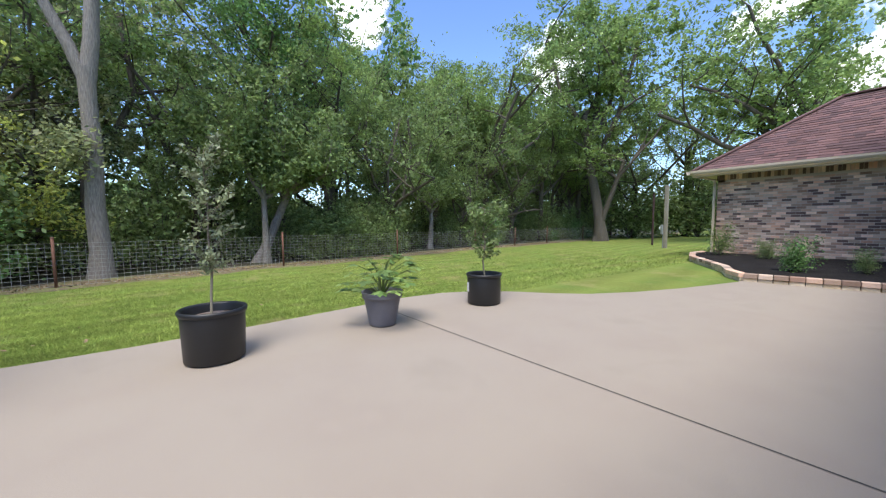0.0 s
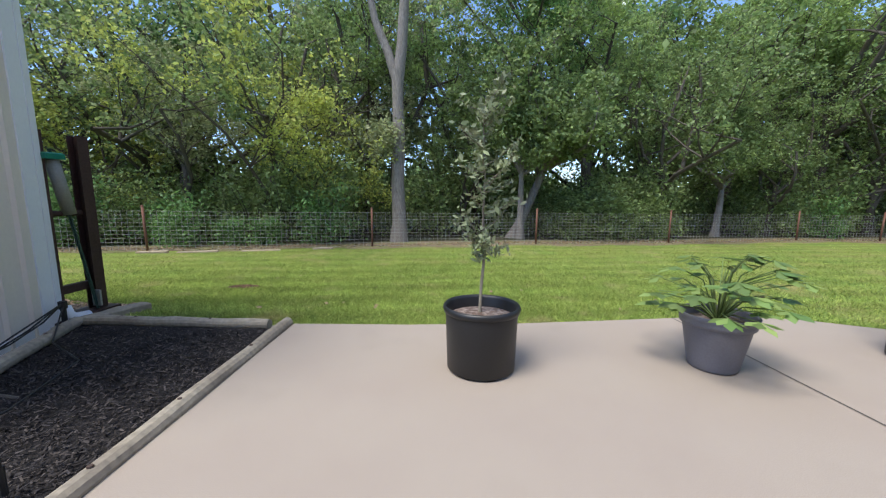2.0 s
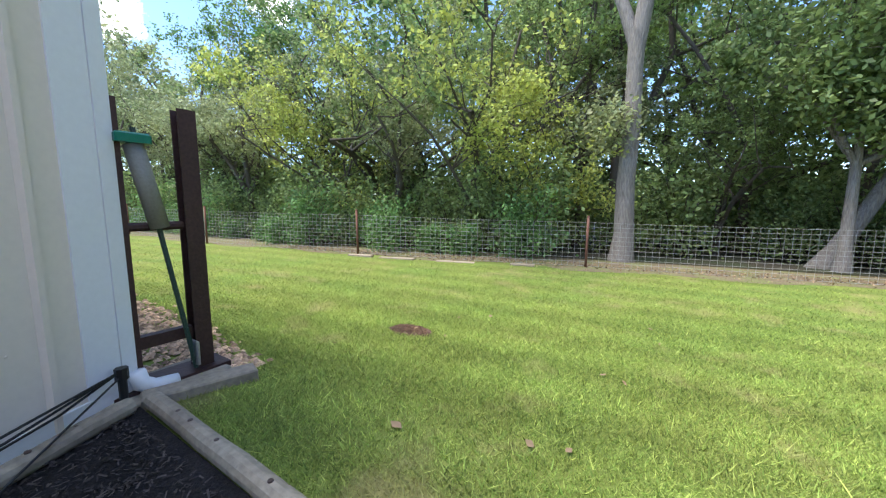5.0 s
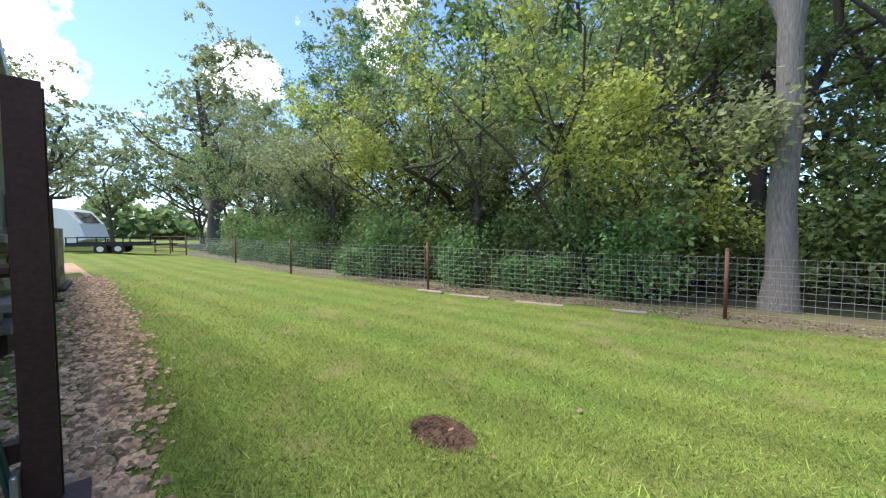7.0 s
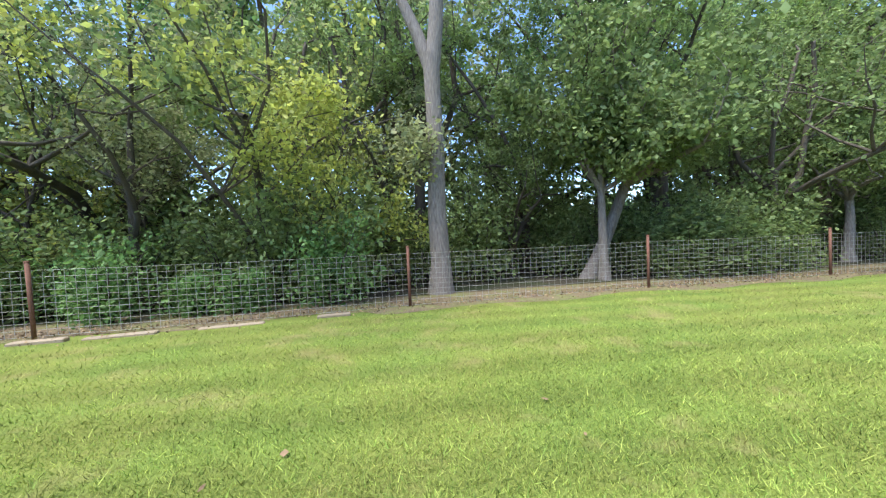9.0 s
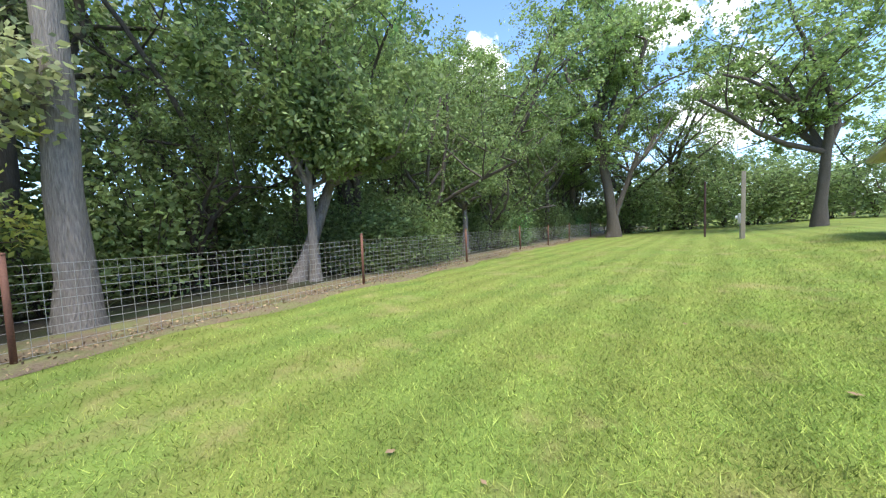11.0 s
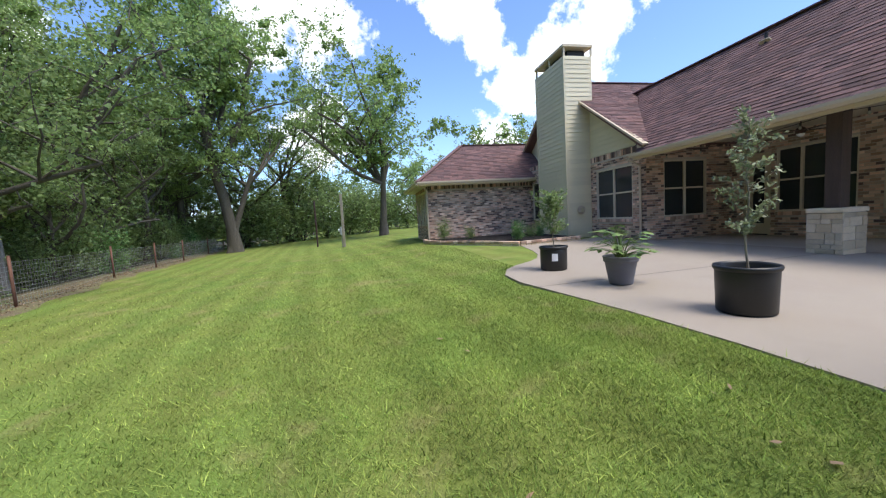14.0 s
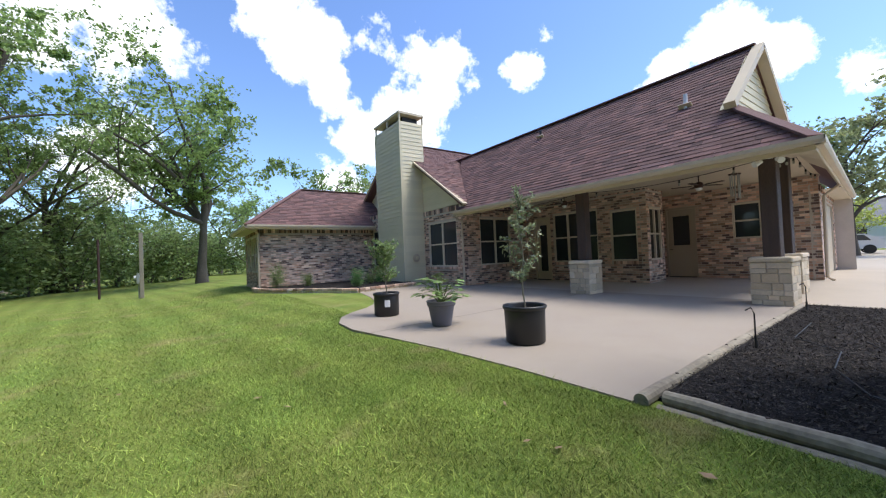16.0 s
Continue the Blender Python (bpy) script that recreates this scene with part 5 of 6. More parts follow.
s = np.cross(d, np.stack([r.normal(0, 0.4, n), r.normal(0, 0.4, n), np.ones(n)], axis=1)); s /= np.linalg.norm(s, axis=1)[:, None]
L = r.uniform(0.006, 0.018, n)[:, None]
tagged(part("mulch_chips", quads_mesh("mulch_chips", np.stack([c - d * L - s * L * 0.3, c + d * L - s * L * 0.25, c + d * L + s * L * 0.3, c - d * L + s * L * 0.2], axis=1), M["chip"])), "loose black shredded bark chips", "mulch", "", "stuff")


def log(a, b, rad, label, flat=True):
    a, b = Vector(a), Vector(b)
    t = thing("landscape_timber", label, "timber", a, 0, "bed timbers")
    n = 9
    pts = [(b - a) * (i / (n - 1)) + Vector((0, 0, 0.004 * math.sin(i * 2.1))) for i in range(n)]
    mb = MB().tube(pts, [rad * (1 + 0.03 * math.sin(i * 1.9)) for i in range(n)], 12, True)
    part("log", mb, M["timber"], t)
    rr = random.Random(int(abs(a.x * 100)))
    for k in range(4):
        q = (b - a) * rr.uniform(0.1, 0.9)
        part("knot", MB().lathe([(0.0, rad + 0.002), (0.012, rad + 0.001), (0.014, rad - 0.006)], 8, q.x, q.y), M["darkwood"], t)


log((-1.19, 5.33, 0.012), (-1.08, 2.6, 0.005), 0.055, "weathered round landscape timber edging the mulch bed")
log((-1.08, 2.58, 0.0), (-0.98, -0.6, -0.01), 0.055, "weathered round landscape timber beside the patio slab")
log((-1.30, 5.20, 0.035), (-3.12, 5.22, 0.035), 0.052, "weathered round landscape timber along the lawn")
log((-1.28, 5.27, -0.05), (-3.2, 5.28, -0.05), 0.05, "lower weathered timber under the bed edging")
log((-3.1, 5.1, 0.06), (-2.36, 3.5, 0.06), 0.05, "weathered timber along the shed wall")


def stake_light(x, y, h):
    t = thing("stake_light", "thin black metal garden stake with a hooked head", "garden stake", (x, y, 0.04))
    part("rod", MB().tube([(0, 0, 0), (0, 0, h * 0.85), (0.02, 0.02, h), (0.06, 0.05, h - 0.03)], 0.008, 6), M["black"], t)
    part("sleeve", MB().tube([(0, 0, 0), (0, 0, h * 0.3)], 0.014, 6), M["black"], t)


stake_light(-1.32, 3.2, 0.42)
stake_light(-1.16, 0.05, 0.42)

# ---- shed ----
SA = math.atan2(5.25 - 4.13, -3.39 + 2.85)
sh_m = Matrix.Translation((-3.37, 5.2, 0)) @ Matrix.Rotation(SA + math.pi, 4, "Z")  # +x runs back along the wall, +y faces the bed
shed = thing("shed", "beige ribbed metal shed with white corner trim", "shed")
wall = MB()
SL, SH = 2.3, 4.3
wall.box(0.0, -0.12, -0.15, SL, 0.0, SH, sh_m)
part("wall", wall, M["metalwall"], shed)
for k in range(int(SL / 0.30)):
    u = 0.42 + k * 0.30
    vs = [(u + a, b, z) for z in (-0.05, SH) for a, b in ((-0.028, 0.001), (-0.014, 0.03), (0.014, 0.03), (0.028, 0.001))]
    part("rib", MB().add([sh_m @ Vector(p) for p in vs], [(0, 1, 5, 4), (1, 2, 6, 5), (2, 3, 7, 6)]), M["metalwall"], shed)
    for z in (0.5, 1.6, 2.7):
        part("screw", MB().lathe([(0.0, 0.006), (0.007, 0.004), (0.008, 0.0)], 6).mesh("screw"), M["metalwall"], shed).matrix_basis = sh_m @ pose(u + 0.15, 0.001, z, -90)
part("corner_trim", MB().box(-0.02, -0.14, -0.05, 0.07, 0.018, SH, sh_m).box(0.074, -0.01, -0.05, 0.26, 0.012, SH, sh_m), M["whitetrim"], shed, "white folded metal corner trim with a raised edge")
part("base_trim", MB().box(0.22, 0.0, -0.05, SL, 0.02, 0.1, sh_m), M["whitetrim"], shed, "white metal base trim")
SIDE = [(-3.40, 5.18), (-18.0, 3.9)]
m, length = wall_frame(SIDE[0], SIDE[1])
part("side_wall", MB().box(0, -0.12, -0.3, length, 0.0, 2.7, m), M["greenroof"], shed, "pale grey-green ribbed metal side wall")
for k in range(int(length / 0.3)):
    part("rib", MB().box(0.1 + k * 0.3, 0.0, -0.2, 0.14 + k * 0.3, 0.018, 2.68, m), M["greenroof"], shed)
part("eave", MB().box(-0.2, -0.2, 2.7, length - 0.4, 0.28, 2.84, m), M["steel"], shed)
back = sh_m @ Vector((SL, 0, 0))
part("back_wall", MB().box(0, -0.12, -0.2, math.hypot(back.x + 18.0, back.y - 1.5), 0.0, 3.0, wall_frame((-18.0, 1.5), (back.x, back.y))[0]), M["metalwall"], shed)
part("far_wall", MB().box(0, -0.12, -0.2, 2.4, 0.0, 3.0, wall_frame((-18.0, 3.9), (-18.0, 1.5))[0]), M["metalwall"], shed)
part("roof", MB().add([(-3.9, 5.33, 2.85), (-18.2, 4.05, 2.85), (-18.2, 1.3, 3.6), (-3.3, back.y, 3.6), (-3.9, 5.33, 2.95), (-18.2, 4.05, 2.95), (-18.2, 1.3, 3.7), (-3.3, back.y, 3.7)], [(3, 2, 1, 0), (4, 5, 6, 7), (0, 1, 5, 4), (1, 2, 6, 5), (2, 3, 7, 6), (3, 0, 4, 7)]), M["greenroof"], shed)
spout = thing("shed_downspout", "white ribbed downspout elbow at the shed corner", "downspout", tuple(sh_m @ Vector((0.02, 0.05, 0))))
part("elbow", MB().tube([(0, 0, 0.16), (0.0, 0.02, 0.08), (-0.01, 0.09, 0.03), (-0.01, 0.22, 0.02)], [0.05, 0.052, 0.05, 0.045], 10), M["whitetrim"], spout, "", True)
con = thing("cable_riser", "short grey conduit with black cables looping from it", "cable", tuple(sh_m @ Vector((0.14, 0.09, 0.0))))
part("conduit", MB().tube([(0, 0, -0.02), (0, 0, 0.2)], 0.022, 8), M["pot"], con)
part("cap", MB().tube([(0, 0, 0.18), (0, 0, 0.25)], 0.034, 8), M["black"], con)
inv = Vector(sh_m @ Vector((0.14, 0.09, 0.0)))
for k, (u, d) in enumerate(((1.2, 0.05), (1.9, 0.07), (3.0, 0.06))):
    e = sh_m @ Vector((u, d, 0.1)) - inv
    part("cable", MB().tube([(0, 0, 0.23), e * 0.3 + Vector((0.02, 0, 0.12)), e * 0.65 + Vector((0, 0, 0.03)), e], 0.007, 6), M["black"], con)
cab = thing("cable", "black cable lying across the mulch", "cable", (0, 0, 0))
part("cord", MB().tube([tuple(inv + Vector((0, 0, 0.2))), (-2.75, 4.6, 0.07), (-2.2, 4.3, 0.075), (-1.95, 3.7, 0.075), (-1.9, 3.0, 0.075), (-1.5, 2.6, 0.075), (-1.45, 1.5, 0.075)], 0.006, 6), M["black"], cab)


# ---- storage racks beside the shed ----
def i_beam(mb, x, y, z0, z1, w=0.1, along="y"):
    for a0, b0, a1, b1 in ((-w / 2, -w / 2, w / 2, -w / 2 + 0.012), (-w / 2, w / 2 - 0.012, w / 2, w / 2), (-0.005, -w / 2 + 0.012, 0.005, w / 2 - 0.012)):
        if along == "y":
            mb.box(x + a0, y + b0, z0, x + a1, y + b1, z1)
        else:
            mb.box(x + b0, y + a0, z0, x + b1, y + a1, z1)
    return mb


def rack(x, y, label):
    t = thing("steel_rack", label, "rack", (x, y, float(ground_z(x, y)) + 0.03), group="steel racks")
    for dy in (0.0, -0.42):
        part("upright", i_beam(MB(), 0, dy, 0.0, 1.82, 0.11, "x"), M["rust"], t)
    part("foot", MB().box(-0.12, -0.6, -0.01, 0.12, 0.14, 0.03), M["rust"], t)
    part("cross_pipe", MB().tube([(0, -0.36, 1.05), (0, -0.06, 1.05)], 0.03, 8), M["rust"], t)
    part("arm", MB().box(-0.03, -0.36, 0.26, 0.03, -0.06, 0.34), M["rust"], t)
    part("arm", MB().box(-0.45, -0.4, 0.3, -0.03, -0.34, 0.38), M["rust"], t)
    return t


rack(-3.42, 5.62, "rusty brown steel beam rack on a wooden plank")
for x in (-9.0, -10.4):
    rack(x, 5.08, "rusty brown steel beam rack loaded with flagstone")
for i, (x0, y0, x1, y1, z0, z1) in enumerate(((-3.62, 5.0, -3.2, 5.72, -0.06, 0.02), (-3.2, 5.17, -3.04, 5.81, -0.1, 0.05))):
    m = pose((x0 + x1) / 2, (y0 + y1) / 2, 0, 0, 0, (6, -16)[i])
    structure("trim_plank", MB().box(-(x1 - x0) / 2, -(y1 - y0) / 2, z0, (x1 - x0) / 2, (y1 - y0) / 2, z1, m, c=0.01), M["timber"], "weathered plank under the steel rack", "plank")
tp = thing("steel_post_driver", "green studded steel post leaning in the rack", "fence post", (-3.40, 5.45, 0.05), 0)
a, b = Vector((0.05, 0.10, 0.0)), Vector((0.0, -0.12, 1.62))
part("post", beam(beam(MB(), a, b, 0.034, 0.006), a, b, 0.006, 0.03), M["greensteel"], tp)
for k in range(18):
    q = a.lerp(b, 0.18 + k * 0.044)
    part("stud", MB().box(q.x + 0.004, q.y - 0.008, q.z, q.x + 0.016, q.y + 0.008, q.z + 0.014), M["greensteel"], tp)
part("spade", MB().box(a.x - 0.05, a.y - 0.01, 0.03, a.x + 0.05, a.y + 0.012, 0.2, c=0.006), M["steel"], tp, "dull steel spade plate")
rg = thing("rain_gauge", "long clouded plastic tube with a green cap on the rack", "rain gauge", (-3.38, 5.42, 1.05))
part("tube", MB().tube([(0, 0, 0.0), (-0.0, -0.1, 0.52)], 0.055, 14), M["clear"], rg, "", True)
part("cap", MB().box(-0.07, -0.2, 0.52, 0.07, -0.02, 0.58, c=0.012), M["green"], rg, "bright green plastic cap")
# gravel margin and stacked stone
grav = [(-3.2, 4.6), (-3.15, 5.75), (-5.5, 5.85), (-8.5, 5.85), (-14, 5.6), (-22, 4.7), (-22, 2.0), (-3.6, 2.0)]
r = np.random.default_rng(33)
mbg = MB()
n = 6000
gx = -3.2 - r.uniform(0, 1, n) ** 1.4 * 12
gy = np.interp(-gx, (3.2, 5.5, 8.5, 14, 22), (5.75, 5.95, 5.9, 5.55, 4.7)) - np.abs(r.normal(0, 0.5, n)) + 0.14 + r.normal(0, 0.09, n)
for x, y in zip(gx.tolist(), gy.tolist()):
    k = r.uniform(0.012, 0.035)
    z = float(ground_z(x, y)) + 0.012
    q = r.uniform(0.6, 1.4, 4) * k
    mbg.add([(x - q[0], y - k * 0.7, z), (x + k, y - q[1], z), (x + q[2], y + k * 0.8, z), (x - k, y + q[3], z), (x, y, z + k * 0.7)], [(0, 1, 4), (1, 2, 4), (2, 3, 4), (3, 0, 4)])
tagged(part("gravel", mbg, M["gravel"]), "loose brown gravel beside the racks", "gravel", "", "stuff")
mb = MB()
mb.v = [(x, y, float(ground_z(x, min(y, 6.0))) + 0.008) for x, y in grav]
mb.f = [tuple(range(len(grav)))]
structure("ground_gravel", mb, M["gravel"], "brown gravel strip along the storage racks", "gravel")


def stone_stack(x, y, n, label, z0=0.3):
    t = thing("flagstone_stack", label, "stone stack", (x, y, float(ground_z(x, y)) + z0 - 0.06), 0, "stone stacks")
    part("pallet", MB().box(-1.1, -0.3, -0.25, 1.1, 0.3, 0.0), M["darkwood"], t)
    rr = random.Random(int(-x * 10)); z = 0.0
    for k in range(n):
        h = rr.uniform(0.05, 0.10)
        u = -1.05
        while u < 0.95:
            w = rr.uniform(0.35, 0.7)
            part("slab", MB().box(u, -0.28 + rr.uniform(-0.06, 0.06), z, u + w, 0.28 + rr.uniform(-0.06, 0.1), z + h - 0.006, pose(0, 0, 0, 0, 0, rr.uniform(-2, 2)), c=0.012), M["flag"], t)
            u += w + 0.01
        z += h


stone_stack(-7.75, 4.78, 13, "stack of rough grey flagstones on a timber pallet")
blk = None
for k, (x, y, z) in enumerate([(-12.2 - i * 0.45, 4.95 - j * 0.3, lvl * 0.205) for lvl in range(6) for i in range(3) for j in range(2)]):
    if blk is None:
        blk = thing("concrete_block", "tan hollow concrete block in a stack on pallets", "block", (x, y, float(ground_z(x, y)) + 0.10 + z), 0, "block stack")
        mb = MB().box(-0.2, -0.1, 0, 0.2, -0.065, 0.195).box(-0.2, 0.065, 0, 0.2, 0.1, 0.195)
        for u in (-0.2, -0.0175, 0.165):
            mb.box(u, -0.065, 0, u + 0.035, 0.065, 0.195)
        part("shell", mb, M["block"], blk)
        blk.rotation_euler = (0, 0, 0)
    else:
        copy_thing(blk, pose(x, y, float(ground_z(-12.2, 4.95)) + 0.10 + z, 0, 0, random.uniform(-3, 3)))
structure("trim_pallet", MB().box(-13.5, 4.4, -0.12, -11.9, 5.15, 0.06), M["darkwood"], "weathered timber pallet under the blocks", "pallet")

# ---- down the yard: trailer, picnic table, gate ----
tr = thing("travel_trailer", "white travel trailer with dark swooping stripe parked on grass", "trailer", (-35.5, 2.7, -0.1), 62)
prof = [(-3.6, 0.5), (1.9, 0.5), (2.9, 0.9), (2.6, 1.9), (1.9, 2.75), (1.4, 2.85), (-3.6, 2.85)]
k = len(prof)
part("body", MB().add([(x, y, z) for y in (-1.2, 1.2) for x, z in prof], [tuple(range(k)), tuple(range(2 * k - 1, k - 1, -1))] + [(i, k + i, k + (i + 1) % k, (i + 1) % k) for i in range(k)]), M["white"], tr)
part("stripe", MB().add([(-3.4, 1.204, 1.0), (1.9, 1.204, 0.8), (2.6, 1.204, 1.5), (0.5, 1.204, 1.25), (-3.4, 1.204, 1.45)], [(0, 1, 2, 3, 4)]), M["pot"], tr, "dark grey swoosh stripe")
part("window", MB().box(-2.4, 1.2, 1.6, -1.2, 1.215, 2.2), M["glass"], tr)
part("front_window", MB().add([(2.62, -0.8, 1.95), (2.62, 0.8, 1.95), (2.1, 0.8, 2.62), (2.1, -0.8, 2.62)], [(0, 1, 2, 3)]), M["glass"], tr)
part("awning", MB().tube([(-3.2, 1.28, 2.7), (1.2, 1.28, 2.7)], 0.07, 8), M["pot"], tr)
for x in (-1.2, -0.4):
    w = part("wheel", MB().tube([(x, 0.95, 0.35), (x, 1.2, 0.35)], 0.35, 20), M["black"], tr)
    part("rim", MB().tube([(x, 1.15, 0.35), (x, 1.21, 0.35)], 0.2, 14), M["steel"], w)
part("tongue", MB().box(2.0, -0.08, 0.45, 3.9, 0.08, 0.55), M["black"], tr)
part("jack", MB().tube([(3.4, 0, 0.0), (3.4, 0, 0.9)], 0.05, 8), M["black"], tr)
ut = thing("utility_trailer", "low black flatbed utility trailer parked on the grass", "trailer", (-31.5, 6.0, float(ground_z(-31.5, 6.0))), 78)
part("deck", MB().box(-1.9, -0.9, 0.52, 1.9, 0.9, 0.6, c=0.01), M["darkwood"], ut, "weathered plank deck")
for y in (-0.92, 0.88):
    part("side_rail", MB().box(-1.95, y, 0.46, 1.95, y + 0.05, 0.68), M["black"], ut)
    for x in (-1.9, -0.6, 0.6, 1.9):
        part("stake", MB().box(x - 0.03, y, 0.68, x + 0.03, y + 0.05, 0.95), M["black"], ut)
    part("top_rail", MB().box(-1.95, y, 0.95, 1.95, y + 0.05, 1.0), M["black"], ut)
    for x in (-0.4, 0.4):
        w = part("wheel", MB().tube([(x, y * 1.05, 0.3), (x, y * 1.25, 0.3)], 0.3, 18), M["black"], ut)
        part("rim", MB().tube([(x, y * 1.2, 0.3), (x, y * 1.27, 0.3)], 0.16, 12), M["white"], w)
part("drawbar", MB().add([(1.9, -0.8, 0.48), (1.9, 0.8, 0.48), (3.2, 0.04, 0.48), (3.2, -0.04, 0.48), (1.9, -0.8, 0.56), (1.9, 0.8, 0.56), (3.2, 0.04, 0.56), (3.2, -0.04, 0.56)], [(3, 2, 1, 0), (4, 5, 6, 7), (0, 1, 5, 4), (1, 2, 6, 5), (2, 3, 7, 6), (3, 0, 4, 7)]), M["black"], ut)
part("jack_stand", MB().tube([(2.9, 0, 0.0), (2.9, 0, 0.9)], 0.04, 8), M["black"], ut)
gt = thing("pipe_gate", "rusty steel pipe gate at the fence end", "gate", (-31.0, 9.6, float(ground_z(-31, 9.6))), 205)
for z in (0.25, 0.5, 0.75, 1.0, 1.25):
    part("rail", MB().tube([(0, 0, z), (3.4, 0, z)], 0.025, 6), M["postrust"], gt)
for x in (0, 1.7, 3.4):
    part("stile", MB().tube([(x, 0, -0.05), (x, 0, 1.3)], 0.04, 6), M["postrust"], gt)

# ---- pole, bed by the wing, edging stones ----
po = thing("service_pole", "pale square wooden pole with a grey meter box", "pole", (21.2, 9.9, float(ground_z(21.2, 9.9))))
part("pole", MB().box(-0.08, -0.08, -0.1, 0.08, 0.08, 3.3, c=0.01), M["twig"], po)
bx = part("meter_box", MB().box(-0.16, 0.08, 0.75, 0.16, 0.2, 1.25, c=0.02), M["steel"], po, "grey metal meter box")
part("meter", MB().tube([(0, 0.2, 1.05), (0, 0.3, 1.05)], 0.09, 14), M["white"], bx)
part("conduit", MB().tube([(0, 0.12, -0.05), (0, 0.12, 0.75)], 0.03, 6), M["steel"], po)
dp = thing("dark_pole", "thin dark steel pole on the lawn", "pole", (24.0, 11.9, float(ground_z(24, 11.9))))
part("pole", MB().tube([(0, 0, -0.1), (0, 0, 3.2)], 0.06, 8), M["rust"], dp)
BED = [(9.98, 0.6), (9.72, 1.9), (9.45, 3.18), (9.9, 3.55), (10.6, 3.85), (11.5, 4.5), (12.6, 5.3), (13.8, 5.75), (14.6, 5.75)]
slab("ground_bed", [(10.0, 0.55)] + [(x + 0.1, y - 0.05) for x, y in BED[1:]] + [(14.7, 5.6), (14.7, 0.3), (10.9, 0.3)], -0.1, 0.12, M["mulch"], "raised dark mulch bed against the wing", "flower bed")
edge = thing("bed_edging", "low curved brick and stone edging round the raised bed", "edging", (0, 0, 0))
for (ax, ay), (bx_, by) in zip(BED, BED[1:]):
    d = math.hypot(bx_ - ax, by - ay); ang = math.degrees(math.atan2(by - ay, bx_ - ax)); q = max(1, int(d / 0.21))
    for i in range(q):
        t = (i + 0.5) / q
        for lvl in range(2):
            w = d / q / 2 - 0.006
            ob = part("brick", MB().box(-w, -0.06 - 0.02 * lvl, 0, w, 0.06 + 0.02 * lvl, 0.082, c=0.006), (M["stone"] if lvl == 0 else M["brickpiece"]), edge)
            ob.matrix_basis = pose(ax + (bx_ - ax) * t, ay + (by - ay) * t, -0.02 + lvl * 0.09, 0, 0, ang + random.uniform(-2, 2))
for x, y, s, mat, k in ((10.8, 2.7, 0.33, "weed", 0), (13.7, 5.0, 0.27, "olive", 2), (11.5, 1.8, 0.16, "dark", 1), (12.0, 1.2, 0.25, "weed", 0), (13.4, 3.8, 0.18, "mid", 4)):
    b = thing("bed_shrub", "small leafy garden shrub in the raised bed", "shrub", (x, y, 0.12), 40 * k, "bed shrubs"); b.scale = (s, s, s)
    part("stem", SHRUB[k][0], M["darkbark"], b); part("foliage", SHRUB[k][1], None, b)
rr = random.Random(2)
x = -8.6
while x < -3.0:
    w = rr.uniform(0.4, 0.8)
    y = fence_y(x) - 0.35
    st = thing("edging_stone", "pale flat limestone edging block in the grass", "stone", (x, y, float(ground_z(x, y))), math.degrees(math.atan2(fence_y(x + 0.5) - fence_y(x), 0.5)), "fence edging stones")
    part("block", MB().box(-w / 2, -0.09, -0.05, w / 2, 0.09, rr.uniform(0.02, 0.06), c=0.015), M["block"], st)
    x += w + rr.choice((0.02, 0.05, 0.5, 0.9))

# dug hole in the lawn: a scooped bowl with a ragged edge, and clods lying in it
mb = MB()
rr = random.Random(9)
N = 36
jag = [1 + 0.07 * math.sin(j * 0.52 + 1) + rr.uniform(-0.05, 0.05) for j in range(N)]
rings = [(0.0, -0.10), (0.3, -0.10), (0.55, -0.095), (0.78, -0.085), (0.92, -0.045), (1.0, -0.02), (1.14, -0.016), (1.26, -0.06)]
gz = float(ground_z(*HOLE))
mb.v = [(HOLE[0] + 0.25 * q * jag[j] * math.cos(j * 2 * math.pi / N), HOLE[1] + 0.19 * q * jag[j] * math.sin(j * 2 * math.pi / N), gz + z + rr.uniform(-0.014, 0.014) * (q < 1.1)) for q, z in rings for j in range(N)]
mb.f = [(i * N + j, i * N + (j + 1) % N, (i + 1) * N + (j + 1) % N, (i + 1) * N + j) for i in range(len(rings) - 1) for j in range(N)]
structure("ground_hole", mb, M["holesoil"], "shallow hole of dug red earth in the lawn", "hole")
clods = MB()
for k in range(230):
    a, q = rr.uniform(0, 6.283), rr.uniform(0, 1) ** 0.6
    x, y, w = HOLE[0] + 0.24 * q * math.cos(a), HOLE[1] + 0.18 * q * math.sin(a), rr.uniform(0.005, 0.015)
    z = gz - 0.10 + 0.02 * q ** 3
    t = [rr.uniform(0.6, 1.3) * w for _ in range(5)]
    clods.add([(x - t[0], y - w * 0.6, z), (x + w, y - t[1], z), (x + t[2], y + w * 0.7, z), (x - w, y + t[3], z), (x + w * 0.2, y, z + t[4])], [(0, 1, 4), (1, 2, 4), (2, 3, 4), (3, 0, 4)])
tagged(part("clods", clods, M["holesoil"]), "crumbled red-brown earth clods in the hole", "soil", "", "stuff")

